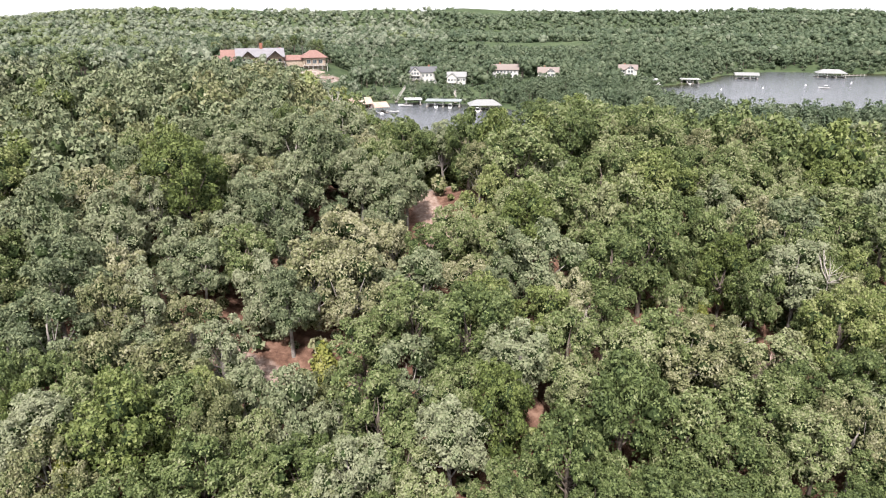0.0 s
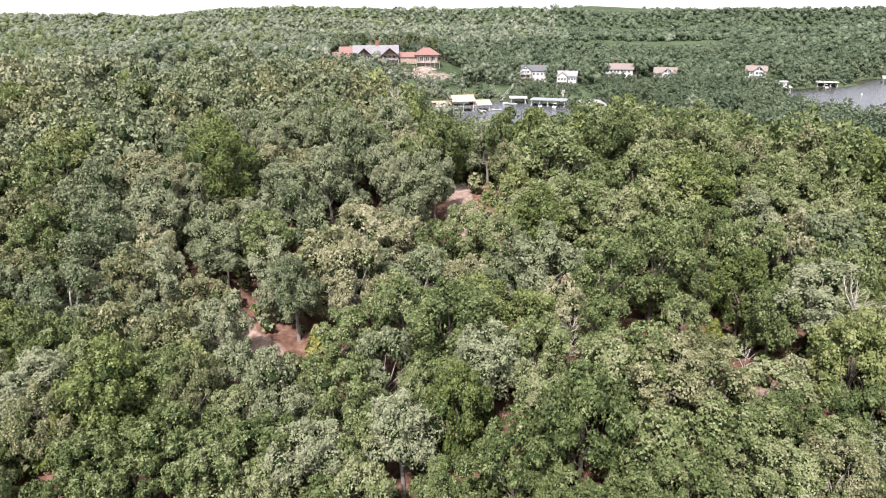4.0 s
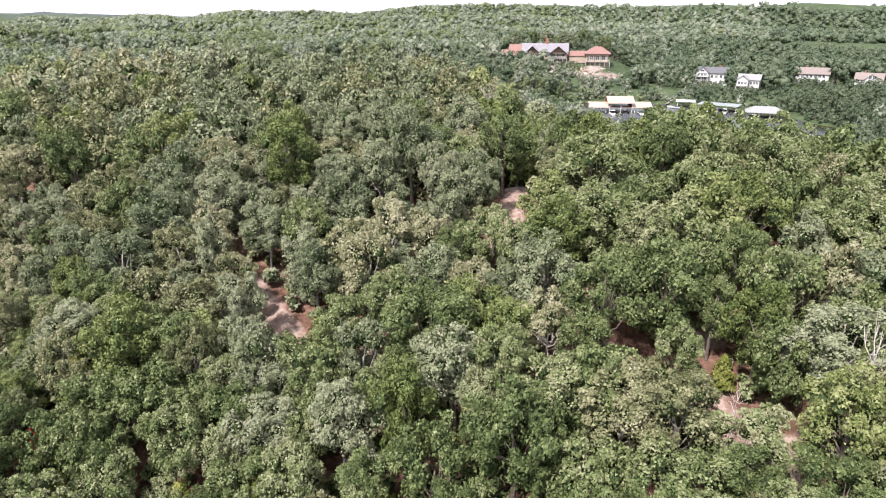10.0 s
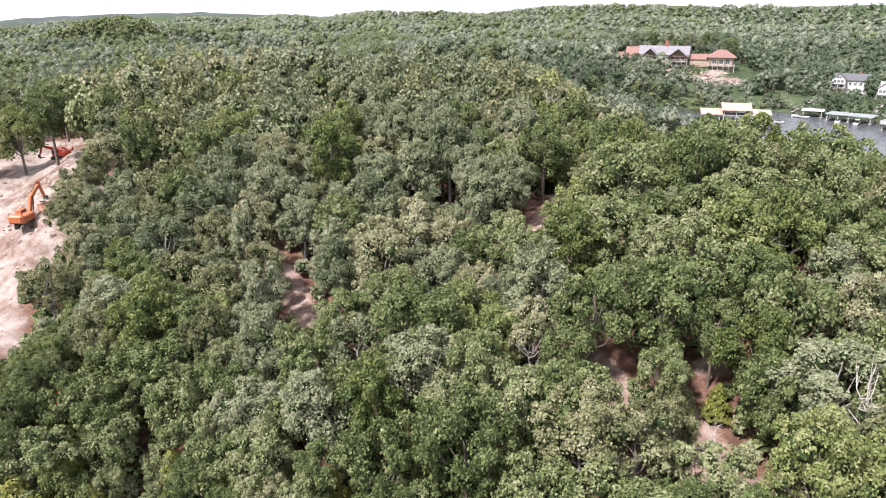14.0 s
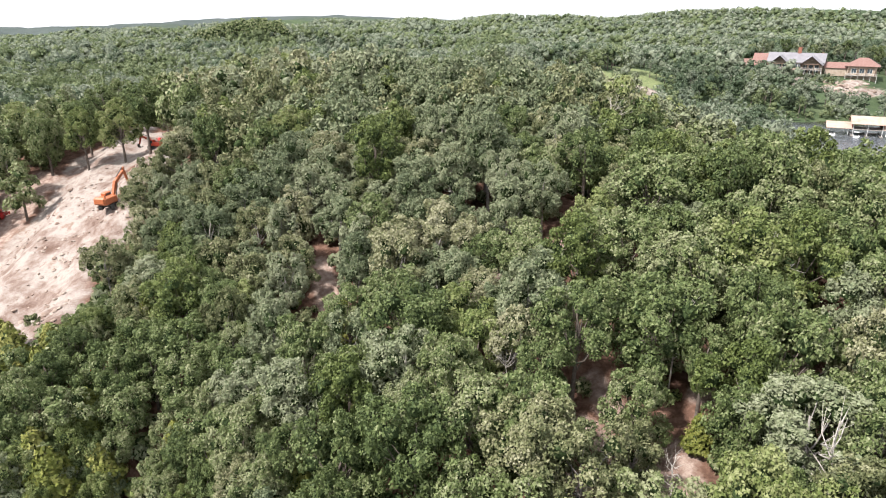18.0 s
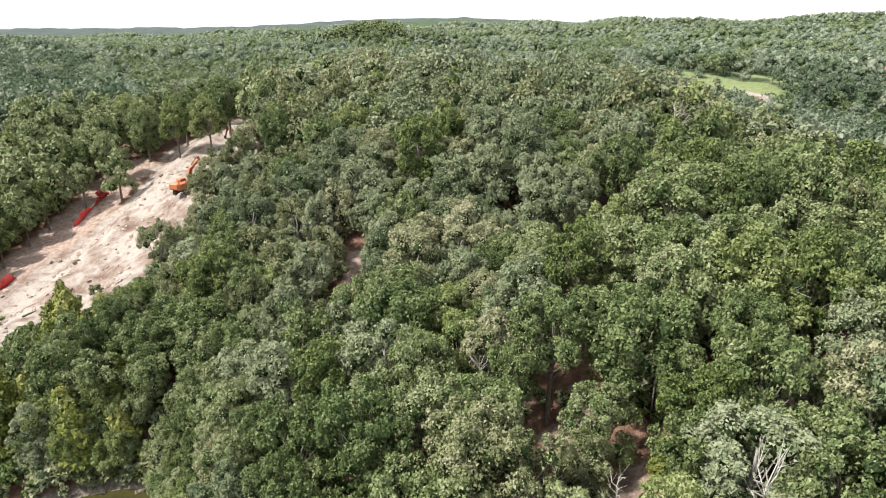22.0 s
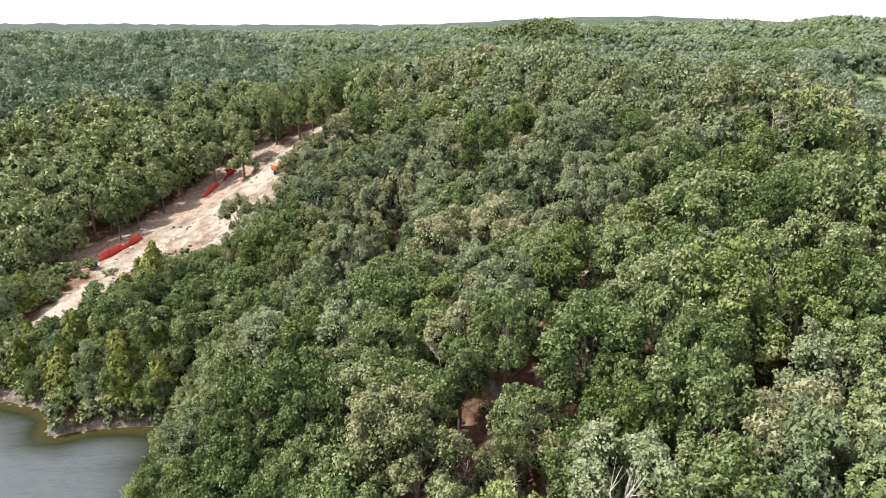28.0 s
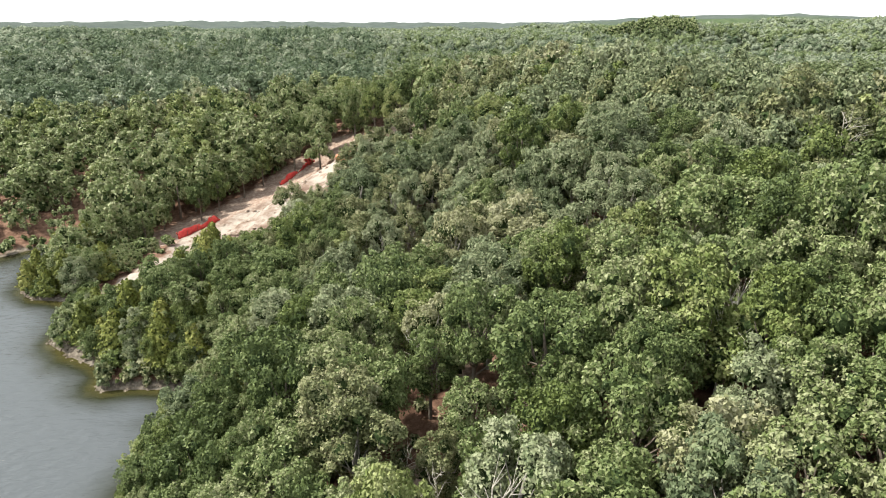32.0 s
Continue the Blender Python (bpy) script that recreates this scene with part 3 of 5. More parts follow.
tries = 0
while len(placed) < 380 and tries < 30000:
    tries += 1
    x, y = rng.uniform(-50, 54), rng.uniform(24, 114)
    if ((x - 3) / 53) ** 2 + ((y - 66) / 44) ** 2 > 1:
        continue
    tall = growth(x, y) * rng.uniform(0.76, 1.14)
    radius = float(np.clip(tall * rng.uniform(0.29, 0.42), 1.5, 4.8))
    if free(x, y, radius) and clear_of(x, y, radius, 0.60):
        west = float(soft(18, -14, x)) * float(soft(48, 62, y))
        k = KINDS[int(rng.choice(4, p=(0.70 - 0.62 * west, 0.06 + 0.50 * west, 0.12 + 0.01 * west, 0.12 + 0.11 * west)))]
        oak(x, y, z_at(x, y) + tall, radius, k)

# ---- the wood beyond, as one mass for each band of distance ----


def stand(x, y):
    """Stands of lighter and darker, taller and lower trees, about -1 to 1."""
    return (np.sin(x * 0.061 + 1.7 * np.sin(y * 0.037)) + np.sin(y * 0.074 + 1.4 * np.sin(x * 0.045 + 1)) + 0.8 * np.sin((x + y) * 0.026) + 0.8 * np.sin((x - y) * 0.131 + np.sin(y * 0.09))) / 3.0


def woods(name, label, count, size, core, kinds, spots, mats, lobes=12, variants=8, each=1, inner=None, upright=1.05, sink=0.0):
    """Many crowns and trunks joined: each spot is x, y, ground, height, radius."""
    var = [crown(rng, count, size, count=lobes, core=core, each=each, inner=0.62 if each > 1 else 0.80, wild=0.6 if each > 1 else 0.7)[:3] for _ in range(variants)]
    vs, fs, ids, blob, o = [], [], [], [], 0
    pick = rng.integers(variants, size=len(spots))
    S = np.array(spots)
    mood = stand(S[:, 0], S[:, 1]) + rng.normal(size=len(S)) * 0.55 + 1.3 * soft(22, -25, S[:, 0]) * soft(46, 66, S[:, 1])
    # western woods lean to paler leaves, a painted stand-in for haze
    mood = mood + 0.9 * soft(-120, -380, S[:, 0]) - 0.6 * soft(-180, 40, S[:, 0]) * soft(180, 330, S[:, 1])
    shade = np.searchsorted(np.cumsum(kinds)[:-1], np.argsort(np.argsort(mood)) / len(S))
    for (x, y, g, tall, radius), p, s in zip(spots, pick, shade):
        v, f, idx = var[p]
        w = rng.uniform(0, 6.283)
        cw, sw = math.cos(w), math.sin(w)
        q = np.empty_like(v)
        q[:, 0], q[:, 1] = x + radius * (cw * v[:, 0] - sw * v[:, 1]), y + radius * (sw * v[:, 0] + cw * v[:, 1])
        high = radius * upright
        q[:, 2] = g - sink + tall - 0.81 * high + v[:, 2] * high
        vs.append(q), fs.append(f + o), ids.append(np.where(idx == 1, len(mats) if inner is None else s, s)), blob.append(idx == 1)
        o += len(q)
        if tall < 2.2 * radius:
            continue
        t = 0.022 * tall + 0.04
        a = np.array([(t, 0), (0, t), (-t, 0), (0, -t)])
        low = np.column_stack([a + (x, y), np.full(4, g - 0.5)])
        top = np.column_stack([a * 0.6 + (x, y), np.full(4, g + tall - radius)])
        vs.append(np.vstack([low, top]))
        fs.append(np.array([[k, (k + 1) % 4, 4 + (k + 1) % 4] for k in range(4)] + [[k, 4 + (k + 1) % 4, 4 + k] for k in range(4)]) + o)
        ids.append(np.full(8, len(mats) + 1)), blob.append(np.zeros(8, bool))
        o += 8
    v, f, idx = np.concatenate(vs), np.concatenate(fs), np.concatenate(ids)
    me = bpy.data.meshes.new(name)
    me.vertices.add(len(v))
    me.vertices.foreach_set("co", v.astype(np.float32).ravel())
    me.loops.add(len(f) * 3)
    me.loops.foreach_set("vertex_index", f.astype(np.int32).ravel())
    me.polygons.add(len(f))
    me.polygons.foreach_set("loop_start", np.arange(0, len(f) * 3, 3, dtype=np.int32))
    for m in (*mats, INNER_SHADE, BARK):
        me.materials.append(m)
    me.polygons.foreach_set("material_index", idx.astype(np.int32))
    me.polygons.foreach_set("use_smooth", np.concatenate(blob))
    me.update(calc_edges=True)
    me.validate()
    return tagged(new(name, me), label, "woods", kind="stuff")


def spots_in(near, away, spacing, tall, ratio, even=0.0, jitter=0.42, keep=lambda x, y: np.ones(len(x), bool), cx=35.0, cy=25.0, lo=-38, hi=124):
    """Jittered places of trees on the land between two distances, within the sweep of the valley."""
    n = int(away * 2 / spacing)
    i, j = np.meshgrid(np.arange(-n // 2, n // 2), np.arange(-n // 2, n // 2))
    x = cx + (i + 0.5 * (j % 2)).ravel() * spacing + rng.uniform(-jitter, jitter, i.size) * spacing
    y = cy + j.ravel() * spacing * 0.9 + rng.uniform(-jitter, jitter, i.size) * spacing
    d = np.hypot(x - cx, y - cy)
    w = np.degrees(np.arctan2(-(x - cx), y - cy))
    ok = (d > near) & (d < away) & (w > lo) & (w < hi)
    x, y = x[ok], y[ok]
    ok = (shore(x, y) > 1.5) & (band(x, y, BARE) > 1.0) & (band(x, y, LAWN) > 0.5) & (band(x, y, GLADE) > 0) & (band(x, y, TRAIL) > 0.5) & (band(x, y, RIDE) > 3.6) & keep(x, y)
    x, y = x[ok], y[ok]
    h = tall(x, y) * rng.uniform(0.76 + 0.14 * even, 1.14 - 0.04 * even, len(x)) * (1 + 0.13 * stand(x, y))
    return list(zip(x, y, land(x, y), h, h * ratio * rng.uniform(0.75, 1.32, len(x))))


P = np.array(placed)


def off_near(x, y, gap=0.62, radius=3.2):
    """Clear of the single trees and of the trails between them."""
    d = np.hypot(x[:, None] - P[None, :, 0], y[:, None] - P[None, :, 1]) - gap * (P[None, :, 2] + radius)
    return (d.min(1) > 0) & (band(x, y, TRAIL) > 1.6)


def wood_height(x, y):
    h = (0.5 + 0.5 * soft(0, 16, shore(x, y))) * (10.2 + 1.6 * soft(30, 75, np.hypot(x, y - 45))) * (1 - 0.25 * soft(-30, -5, x) * soft(120, 150, y) * soft(260, 220, y))
    return np.minimum(h, edge_cap(x, y))


MATS = [LEAVES["green"], LEAVES["yellow"], LEAVES["olive"], LEAVES["silver"]]
def in_fill(x, y):
    return (((x - 5) / 85) ** 2 + ((y - 75) / 66) ** 2 < 1) & (x < 58)


fill_wood = spots_in(8, 190, 5.0, wood_height, 0.38, 0, 0.42, lambda x, y: off_near(x, y) & in_fill(x, y), lo=-180, hi=180)
woods("near_woods", "leafy green oaks filling the hill between larger trees", 3600, 0.060, 1, (0.47, 0.12, 0.15, 0.26), fill_wood, MATS, lobes=12, each=6, upright=1.25)
def side_wood(x, y):
    """The flanks that the eye passes next after the hill itself."""
    return ~in_fill(x, y) & (((x + 30) / 125) ** 2 + ((y - 70) / 85) ** 2 < 1)


near_wood = spots_in(18, 190, 6.6, wood_height, 0.45, 0, 0.42, side_wood, lo=-150, hi=180)
woods("flank_woods", "dense green oak woods on the flanks of the hill", 2100, 0.070, 1, (0.54, 0.14, 0.13, 0.19), near_wood, MATS, lobes=9, each=5, upright=1.2)
slope_wood = spots_in(18, 190, 7.2, wood_height, 0.46, 0, 0.5, lambda x, y: ~in_fill(x, y) & ~side_wood(x, y), lo=-50, hi=130)
woods("hillside_woods", "dense green oak woods covering the hillsides", 900, 0.096, 1, (0.54, 0.16, 0.12, 0.18), slope_wood, MATS, lobes=7, each=4)
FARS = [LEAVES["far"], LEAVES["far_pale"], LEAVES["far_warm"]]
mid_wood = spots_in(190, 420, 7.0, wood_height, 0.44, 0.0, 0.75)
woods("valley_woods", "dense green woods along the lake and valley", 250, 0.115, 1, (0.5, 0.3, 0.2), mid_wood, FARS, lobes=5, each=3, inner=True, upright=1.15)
# the share of pale, haze-toned leaves rises band by band with distance
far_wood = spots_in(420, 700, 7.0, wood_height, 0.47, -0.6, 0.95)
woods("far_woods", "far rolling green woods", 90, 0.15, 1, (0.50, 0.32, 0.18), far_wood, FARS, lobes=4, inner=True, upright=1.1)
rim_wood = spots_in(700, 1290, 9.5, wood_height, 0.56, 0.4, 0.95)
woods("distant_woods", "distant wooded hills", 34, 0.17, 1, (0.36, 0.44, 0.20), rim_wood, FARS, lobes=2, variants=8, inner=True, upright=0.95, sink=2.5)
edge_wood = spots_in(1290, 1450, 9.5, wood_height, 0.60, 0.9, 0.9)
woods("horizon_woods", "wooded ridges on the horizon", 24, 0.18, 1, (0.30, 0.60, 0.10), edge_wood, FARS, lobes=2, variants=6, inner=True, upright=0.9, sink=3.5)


kx, ky = rng.normal(-521, 19, 150), rng.normal(293, 19, 150)
knoll = list(zip(kx, ky, land(kx, ky), rng.uniform(13, 19, 150), rng.uniform(4.0, 6.0, 150)))
woods("knoll_woods", "dark clump of tall trees on a far knoll", 110, 0.17, 1, (1.0,), knoll, [LEAVES["green"]], lobes=7)


def by_water(x, y):
    return shore(x, y) < 9


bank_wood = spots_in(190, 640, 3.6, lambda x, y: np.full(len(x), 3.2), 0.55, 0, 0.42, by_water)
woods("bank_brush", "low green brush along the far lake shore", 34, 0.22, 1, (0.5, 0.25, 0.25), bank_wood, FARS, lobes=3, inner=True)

# brush below the lakeside houses
YARDS = [(-14, 450, -15, 434, 9), (9, 436, 8, 427, 7), (41, 450, 41, 438, 9), (70, 446, 69, 438, 8), (139, 500, 139, 490, 8), (-140, 436, -98, 441, 9), (-80, 432, -74, 416, 7), (-125, 428, -100, 432, 6)]


def in_yard(x, y):
    return (band(x, y, YARDS) < 0) & (shore(x, y) > 1.5) & (band(x, y, BARE) > 0.5)


yx, yy = np.r_[rng.uniform(-155, 155, 9000), rng.uniform(-205, -135, 700)], np.r_[rng.uniform(405, 505, 9000), rng.uniform(300, 336, 700)]
ok = in_yard(yx, yy) | ((yy < 340) & (band(yx, yy, GLADE) < 0) & (band(yx, yy, LAWN) > 2))
yx, yy = yx[ok], yy[ok]
yx, yy = np.r_[yx[:420], yx[-130:]], np.r_[yy[:420], yy[-130:]]
yh = rng.uniform(1.5, 4.6, len(yx))
woods("yard_brush", "green shrubs and young trees below the lake houses", 120, 0.16, 1, (0.5, 0.25, 0.25), list(zip(yx, yy, land(yx, yy) - 0.1, yh, yh * 0.5)), FARS, lobes=4, each=3, inner=True)

# shrubs hanging over the near waterline
hx, hy = rng.uniform(-66, -4, 5000), rng.uniform(-26, 40, 5000)
hd = shore(hx, hy)
ok = (hd > 0.5) & (hd < 4.5)
hx, hy = hx[ok][:230], hy[ok][:230]
hh = rng.uniform(1.2, 3.4, len(hx))
woods("shore_brush", "leafy shrubs hanging over the rocky waterline", 260, 0.15, 1, (0.4, 0.25, 0.2, 0.15), list(zip(hx, hy, land(hx, hy) - 0.2, hh, hh * 0.55)), MATS, lobes=4, each=4)

# low growth between the trunks
sx, sy = np.r_[rng.uniform(-60, 64, 1500), rng.uniform(-75, 15, 1300)], np.r_[rng.uniform(22, 120, 1500), rng.uniform(-30, 42, 1300)]
ok = (shore(sx, sy) > 0.6) & (band(sx, sy, TRAIL) > 0.4) & (band(sx, sy, BARE) > 0.5)
sx, sy = sx[ok], sy[ok]
sh = rng.uniform(0.8, 3.0, len(sx))
brush = list(zip(sx, sy, land(sx, sy) - 0.1, sh, np.maximum(0.7, sh * 0.55)))
woods("undergrowth", "low green saplings and brush on the forest floor", 90, 0.27, 1, (0.5, 0.1, 0.25, 0.15), brush, MATS, lobes=2)


# ---- cedars, snags, shrubs ----
def cedar_mesh(rng, n=1500, spread=0.30):
    """A bushy cone of upswept needle sprays, one metre tall."""
    z = 1 - rng.random(n) ** 0.55
    w = rng.uniform(0, 6.283, n)
    bump = 1 + 0.22 * np.sin(w * 3 + z * 17) + 0.15 * np.sin(w * 7 - z * 31)
    r = spread * (1 - z) ** 0.58 * np.minimum(1, 0.45 + z * 4) * bump * rng.uniform(0.72, 1.05, n)
    pos = np.stack([r * np.cos(w), r * np.sin(w), 0.04 + z * 0.95], 1)
    out = np.stack([np.cos(w), np.sin(w), np.full(n, 0.55)], 1)
    v, f = cards(pos, out + rng.normal(size=(n, 3)) * 0.45, 0.034, rng, 2.2)
    cv, cf = ICO[2]
    c = cv * (spread * 0.72, spread * 0.72, 0.42) + (0, 0, 0.44)
    c[:, :2] *= (1.15 - 0.85 * np.clip(c[:, 2:3], 0, 1))
    idx = np.r_[np.zeros(len(f), int), np.ones(len(cf), int)]
    return mesh_of("needles", np.vstack([v, c]), np.vstack([f, cf + len(v)]), [LEAVES["cedar"], INNER_SHADE], idx)


CEDARS = [cedar_mesh(rng, 3200, s) for s in (0.27, 0.32, 0.37)]
STEM = mesh_of("trunk", *tube([(0, 0, -0.05), (0.01, 0, 0.3), (0, 0, 0.9)], [0.022, 0.016, 0.004], 6), [BARK], smooth=True)


def cedar(x, y, tall, j):
    t = thing("cedar_tree", "bushy olive-green cedar tree on the lake slope", "tree", (x, y, z_at(x, y)), rng.uniform(0, 360), "cedars")
    part("trunk", STEM, t, m=Matrix.Diagonal((tall, tall, tall, 1)))
    part("crown", CEDARS[j % 3], t, m=Matrix.Diagonal((tall, tall, tall, 1)))


for j, (x, y, tall) in enumerate([(-12.3, 61.4, 7.0), (-30, 27.5, 7.5), (-26.5, 25.5, 6.5), (-22.5, 24.5, 7), (-33, 25, 6), (-37, 30, 7), (-29.5, 31.5, 6.5), (-18, 28, 7.5), (-15, 33, 6.5), (-21, 34, 7), (-12.5, 40, 6),
                                 (-49, 8, 7.5), (-43, 29.6, 6.5), (32, 54, 4.5), (-5, 42, 6), (3, 40.5, 5.5), (-36, 34, 5), (-24, 38, 5.5), (-39, 28, 6), (-9.5, 52, 6), (6, 44, 5.5), (-30, 44, 6.5), (29.5, 69.5, 4)]):
    cedar(x, y, tall, j)


bank = 0
while bank < 42:
    x, y = rng.uniform(-66, -10), rng.uniform(-22, 36)
    p, q = np.array(x), np.array(y)
    if 1.2 < float(shore(p, q)) < 10 and float(band(p, q, BARE)) > 1:
        bank += 1
        low = 0.72 if x > -42 and y < 25 else 1.0
        if bank % 5 < 3:
            cedar(x, y, low * rng.uniform(4, 7.5), bank)
        else:
            tall = low * rng.uniform(4.5, 7)
            oak(x, y, z_at(x, y) + tall, tall * 0.4, "green" if bank % 2 else "silver")


# trees leaning out along the near waterline
for j, (x, y, tall) in enumerate(((-24, 14.5, 5), (-21, 17.5, 4.5), (-19, 21, 5), (-17.2, 24.5, 6), (-15, 28.5, 5.5), (-13, 32, 5), (-28, 12.2, 4.5), (-32, 10, 4), (-33.5, 12.5, 3.6), (-46, 3, 4.5), (-47.5, 1.5, 5.5), (-26.3, 16.2, 5.5), (-22.5, 22, 6), (-20, 27, 6.5), (-29.5, 17, 4.8), (-24.5, 19.5, 5.5), (-31, 21.5, 6), (-17.5, 31, 6.5), (-52, -5, 6), (-50, 3, 6))):
    if j % 2:
        oak(x, y, z_at(x, y) + tall, tall * 0.42, ("silver", "green", "yellow")[j % 3])
    else:
        cedar(x, y, tall * (1.5 if x > -25 else 1.05), j)


def snag_mesh(rng, twigs=14):
    pieces = [tube([(0, 0, -0.05), (0.02, 0.01, 0.4), (-0.02, 0.03, 0.8), (0.03, 0.0, 1.0)], [0.014, 0.011, 0.007, 0.002], 6)]
    for k in range(twigs):
        z = rng.uniform(0.35, 0.9)
        w = rng.uniform(0, 6.283)
        ln = rng.uniform(0.25, 0.6) * (1.25 - z)
        a, q = np.array((0, 0, z)), np.array((math.cos(w), math.sin(w), rng.uniform(0.3, 0.9)))
        m = a + q * ln * 0.55 + rng.normal(size=3) * 0.03
        e = a + q * ln + rng.normal(size=3) * 0.06
        pieces.append(tube([a, m, e], [0.007, 0.005, 0.0015], 5))
        for _ in range(2):
            pieces.append(tube([m, m + (e - m) * 0.7 + rng.normal(size=3) * 0.07], [0.0035, 0.001], 4))
    v, f = merge(pieces)
    return mesh_of("dead_tree", v, f, [DEAD], smooth=True)


SNAGS = [snag_mesh(rng) for _ in range(3)]
for j, (x, y, top) in enumerate([(41, 66, 24.5), (-29.5, 48.6, 17), (-21.6, 126.4, 35.5), (14.5, 62.8, 20.5), (31, 63, 18.5), (-20, 49.5, 14.5), (-33, 50, 16), (26.5, 60, 17.0), (27.5, 84, 30), (24, 74, 26), (-13, 60.5, 15.5)]):
    g = z_at(x, y)
    ob = tagged(new("dead_tree", SNAGS[j % 3]), "bleached leafless dead tree with bare grey branches", "tree", "dead trees")
    ob.matrix_world = pose(x, y, g, rng.uniform(-9, 9), rng.uniform(-9, 9), rng.uniform(0, 360)) @ Matrix.Diagonal((0.62 * (top - g), 0.62 * (top - g), top - g, 1))


def shrub_mesh(key):
    v, f, idx, L = crown(rng, 900, 0.12, count=6, flat=0.8, each=4, open_=0.2)
    return mesh_of("shrub", v, f, [LEAVES[key], INNER_SHADE], idx)


SHRUBS = {k: shrub_mesh(k) for k in ("red", "olive", "green", "yellow")}
for x, y, size, k in [(-29, 38.2, 2.3, "red"), (-27.6, 39.4, 1.3, "red"), (-104, 40, 1.5, "red"), (-49, 30.5, 1.6, "green"), (-44, 25, 1.5, "olive"), (-47, 34, 1.4, "olive"), (-36, 20.5, 1.1, "green"), (-52, 27, 1.2, "yellow"), (-56, 20, 1.2, "green"), (-20, 22, 1.0, "yellow"), (-25, 19.5, 0.9, "olive"), (-30, 14, 1.0, "green"), (-14, 30.5, 0.9, "yellow")]:
    words = {"red": "small scarlet-leaved sumac shrub among green brush", "olive": "low brownish shrub beside the dug slope", "green": "low green shrub at the edge of the bare slope", "yellow": "low yellow-green shrub near the waterline"}[k]
    ob = tagged(new("shrub", SHRUBS[k]), words, "shrub", "shrubs")
    ob.matrix_world = pose(x, y, z_at(x, y) + 0.55 * size, 0, 0, rng.uniform(0, 360)) @ Matrix.Diagonal((size, size, size, 1))

# ---- built things: materials ----
WHITE = material("white_siding", [(0.409, 0.409, 0.391), (0.484, 0.484, 0.471)], scale=0.6, rough=0.7)
TRIM = material("white_trim", [(0.488, 0.488, 0.475), (0.541, 0.541, 0.528)], scale=1, rough=0.5)
GLASS = material("window_glass", [(0.03, 0.04, 0.05), (0.06, 0.08, 0.09)], scale=0.4, rough=0.08, spec=0.6)
SLATE = material("dark_shingles", [(0.070, 0.073, 0.081), (0.119, 0.122, 0.130)], scale=2, rough=0.9, bump=0.3)
GREYROOF = material("light_grey_shingles", [(0.176, 0.182, 0.182), (0.242, 0.248, 0.248)], scale=2, rough=0.9, bump=0.3)
TANROOF = material("tan_shingles", [(0.150, 0.124, 0.112), (0.208, 0.178, 0.164)], scale=2, rough=0.9, bump=0.3)
METALROOF = material("grey_metal_roof", [(0.185, 0.180, 0.195), (0.260, 0.250, 0.262)], scale=0.5, rough=0.42, metal=0.35)
COPPER = material("terracotta_roof", [(0.140, 0.074, 0.062), (0.190, 0.108, 0.092), (0.240, 0.160, 0.138)], scale=1.2, rough=0.7, bump=0.3)
ORANGEROOF = material("orange_dock_roof", [(0.27, 0.17, 0.13), (0.35, 0.265, 0.215), (0.40, 0.34, 0.29)], scale=0.4, rough=0.6)
STONE = material("buff_stone", [(0.216, 0.162, 0.120), (0.312, 0.252, 0.198), (0.372, 0.324, 0.270)], scale=0.8, rough=0.9, bump=0.6)
BRICK = material("red_brick", [(0.180, 0.072, 0.048), (0.252, 0.114, 0.078)], scale=3, rough=0.9, bump=0.4)
TIMBER = material("dark_timber", [(0.09, 0.065, 0.05), (0.17, 0.12, 0.09)], scale=2, rough=0.8)
DECKWOOD = material("weathered_decking", [(0.198, 0.180, 0.162), (0.276, 0.258, 0.234)], scale=2, rough=0.85)
CANVAS = material("white_canvas", [(0.434, 0.440, 0.446), (0.496, 0.496, 0.496)], scale=0.5, rough=0.6)
BLUEROOF = material("grey_green_dock_roof", [(0.165, 0.193, 0.198), (0.231, 0.253, 0.253)], scale=0.4, rough=0.5)
HULL = material("white_gelcoat", [(0.532, 0.539, 0.546), (0.588, 0.588, 0.588)], scale=0.6, rough=0.2)
ORANGE = material("orange_machine_paint", [(0.29, 0.082, 0.032), (0.36, 0.115, 0.048), (0.32, 0.15, 0.095)], scale=1.2, rough=0.45)
REDPAINT = material("red_machine_paint", [(0.34, 0.045, 0.025), (0.42, 0.065, 0.035)], scale=1.2, rough=0.45)
STEEL = material("dark_steel", [(0.05, 0.048, 0.045), (0.12, 0.11, 0.10)], scale=2, rough=0.6, metal=0.4)
RUBBER = material("black_rubber", [(0.02, 0.02, 0.02), (0.05, 0.045, 0.04)], scale=3, rough=0.85)
RUST = material("rusty_steel", [(0.20, 0.09, 0.06), (0.33, 0.16, 0.11), (0.45, 0.29, 0.22)], scale=1.5, rough=0.85)
NETTING = material("orange_red_netting", [(0.40, 0.03, 0.035), (0.52, 0.05, 0.05), (0.58, 0.13, 0.10)], scale=1.5, rough=0.7)
ROCK = material("shore_rock", [(0.08, 0.062, 0.05), (0.16, 0.13, 0.105), (0.28, 0.245, 0.21)], scale=1.5, rough=0.95, bump=0.7, island=0.3)
PALEROCK = material("pale_rubble", [(0.15, 0.10, 0.08), (0.25, 0.195, 0.16), (0.34, 0.29, 0.25)], scale=1.5, rough=0.95, bump=0.7, island=0.4)
LOG = material("dark_log_bark", [(0.06, 0.045, 0.035), (0.13, 0.10, 0.08)], scale=3, rough=0.95, bump=0.6)


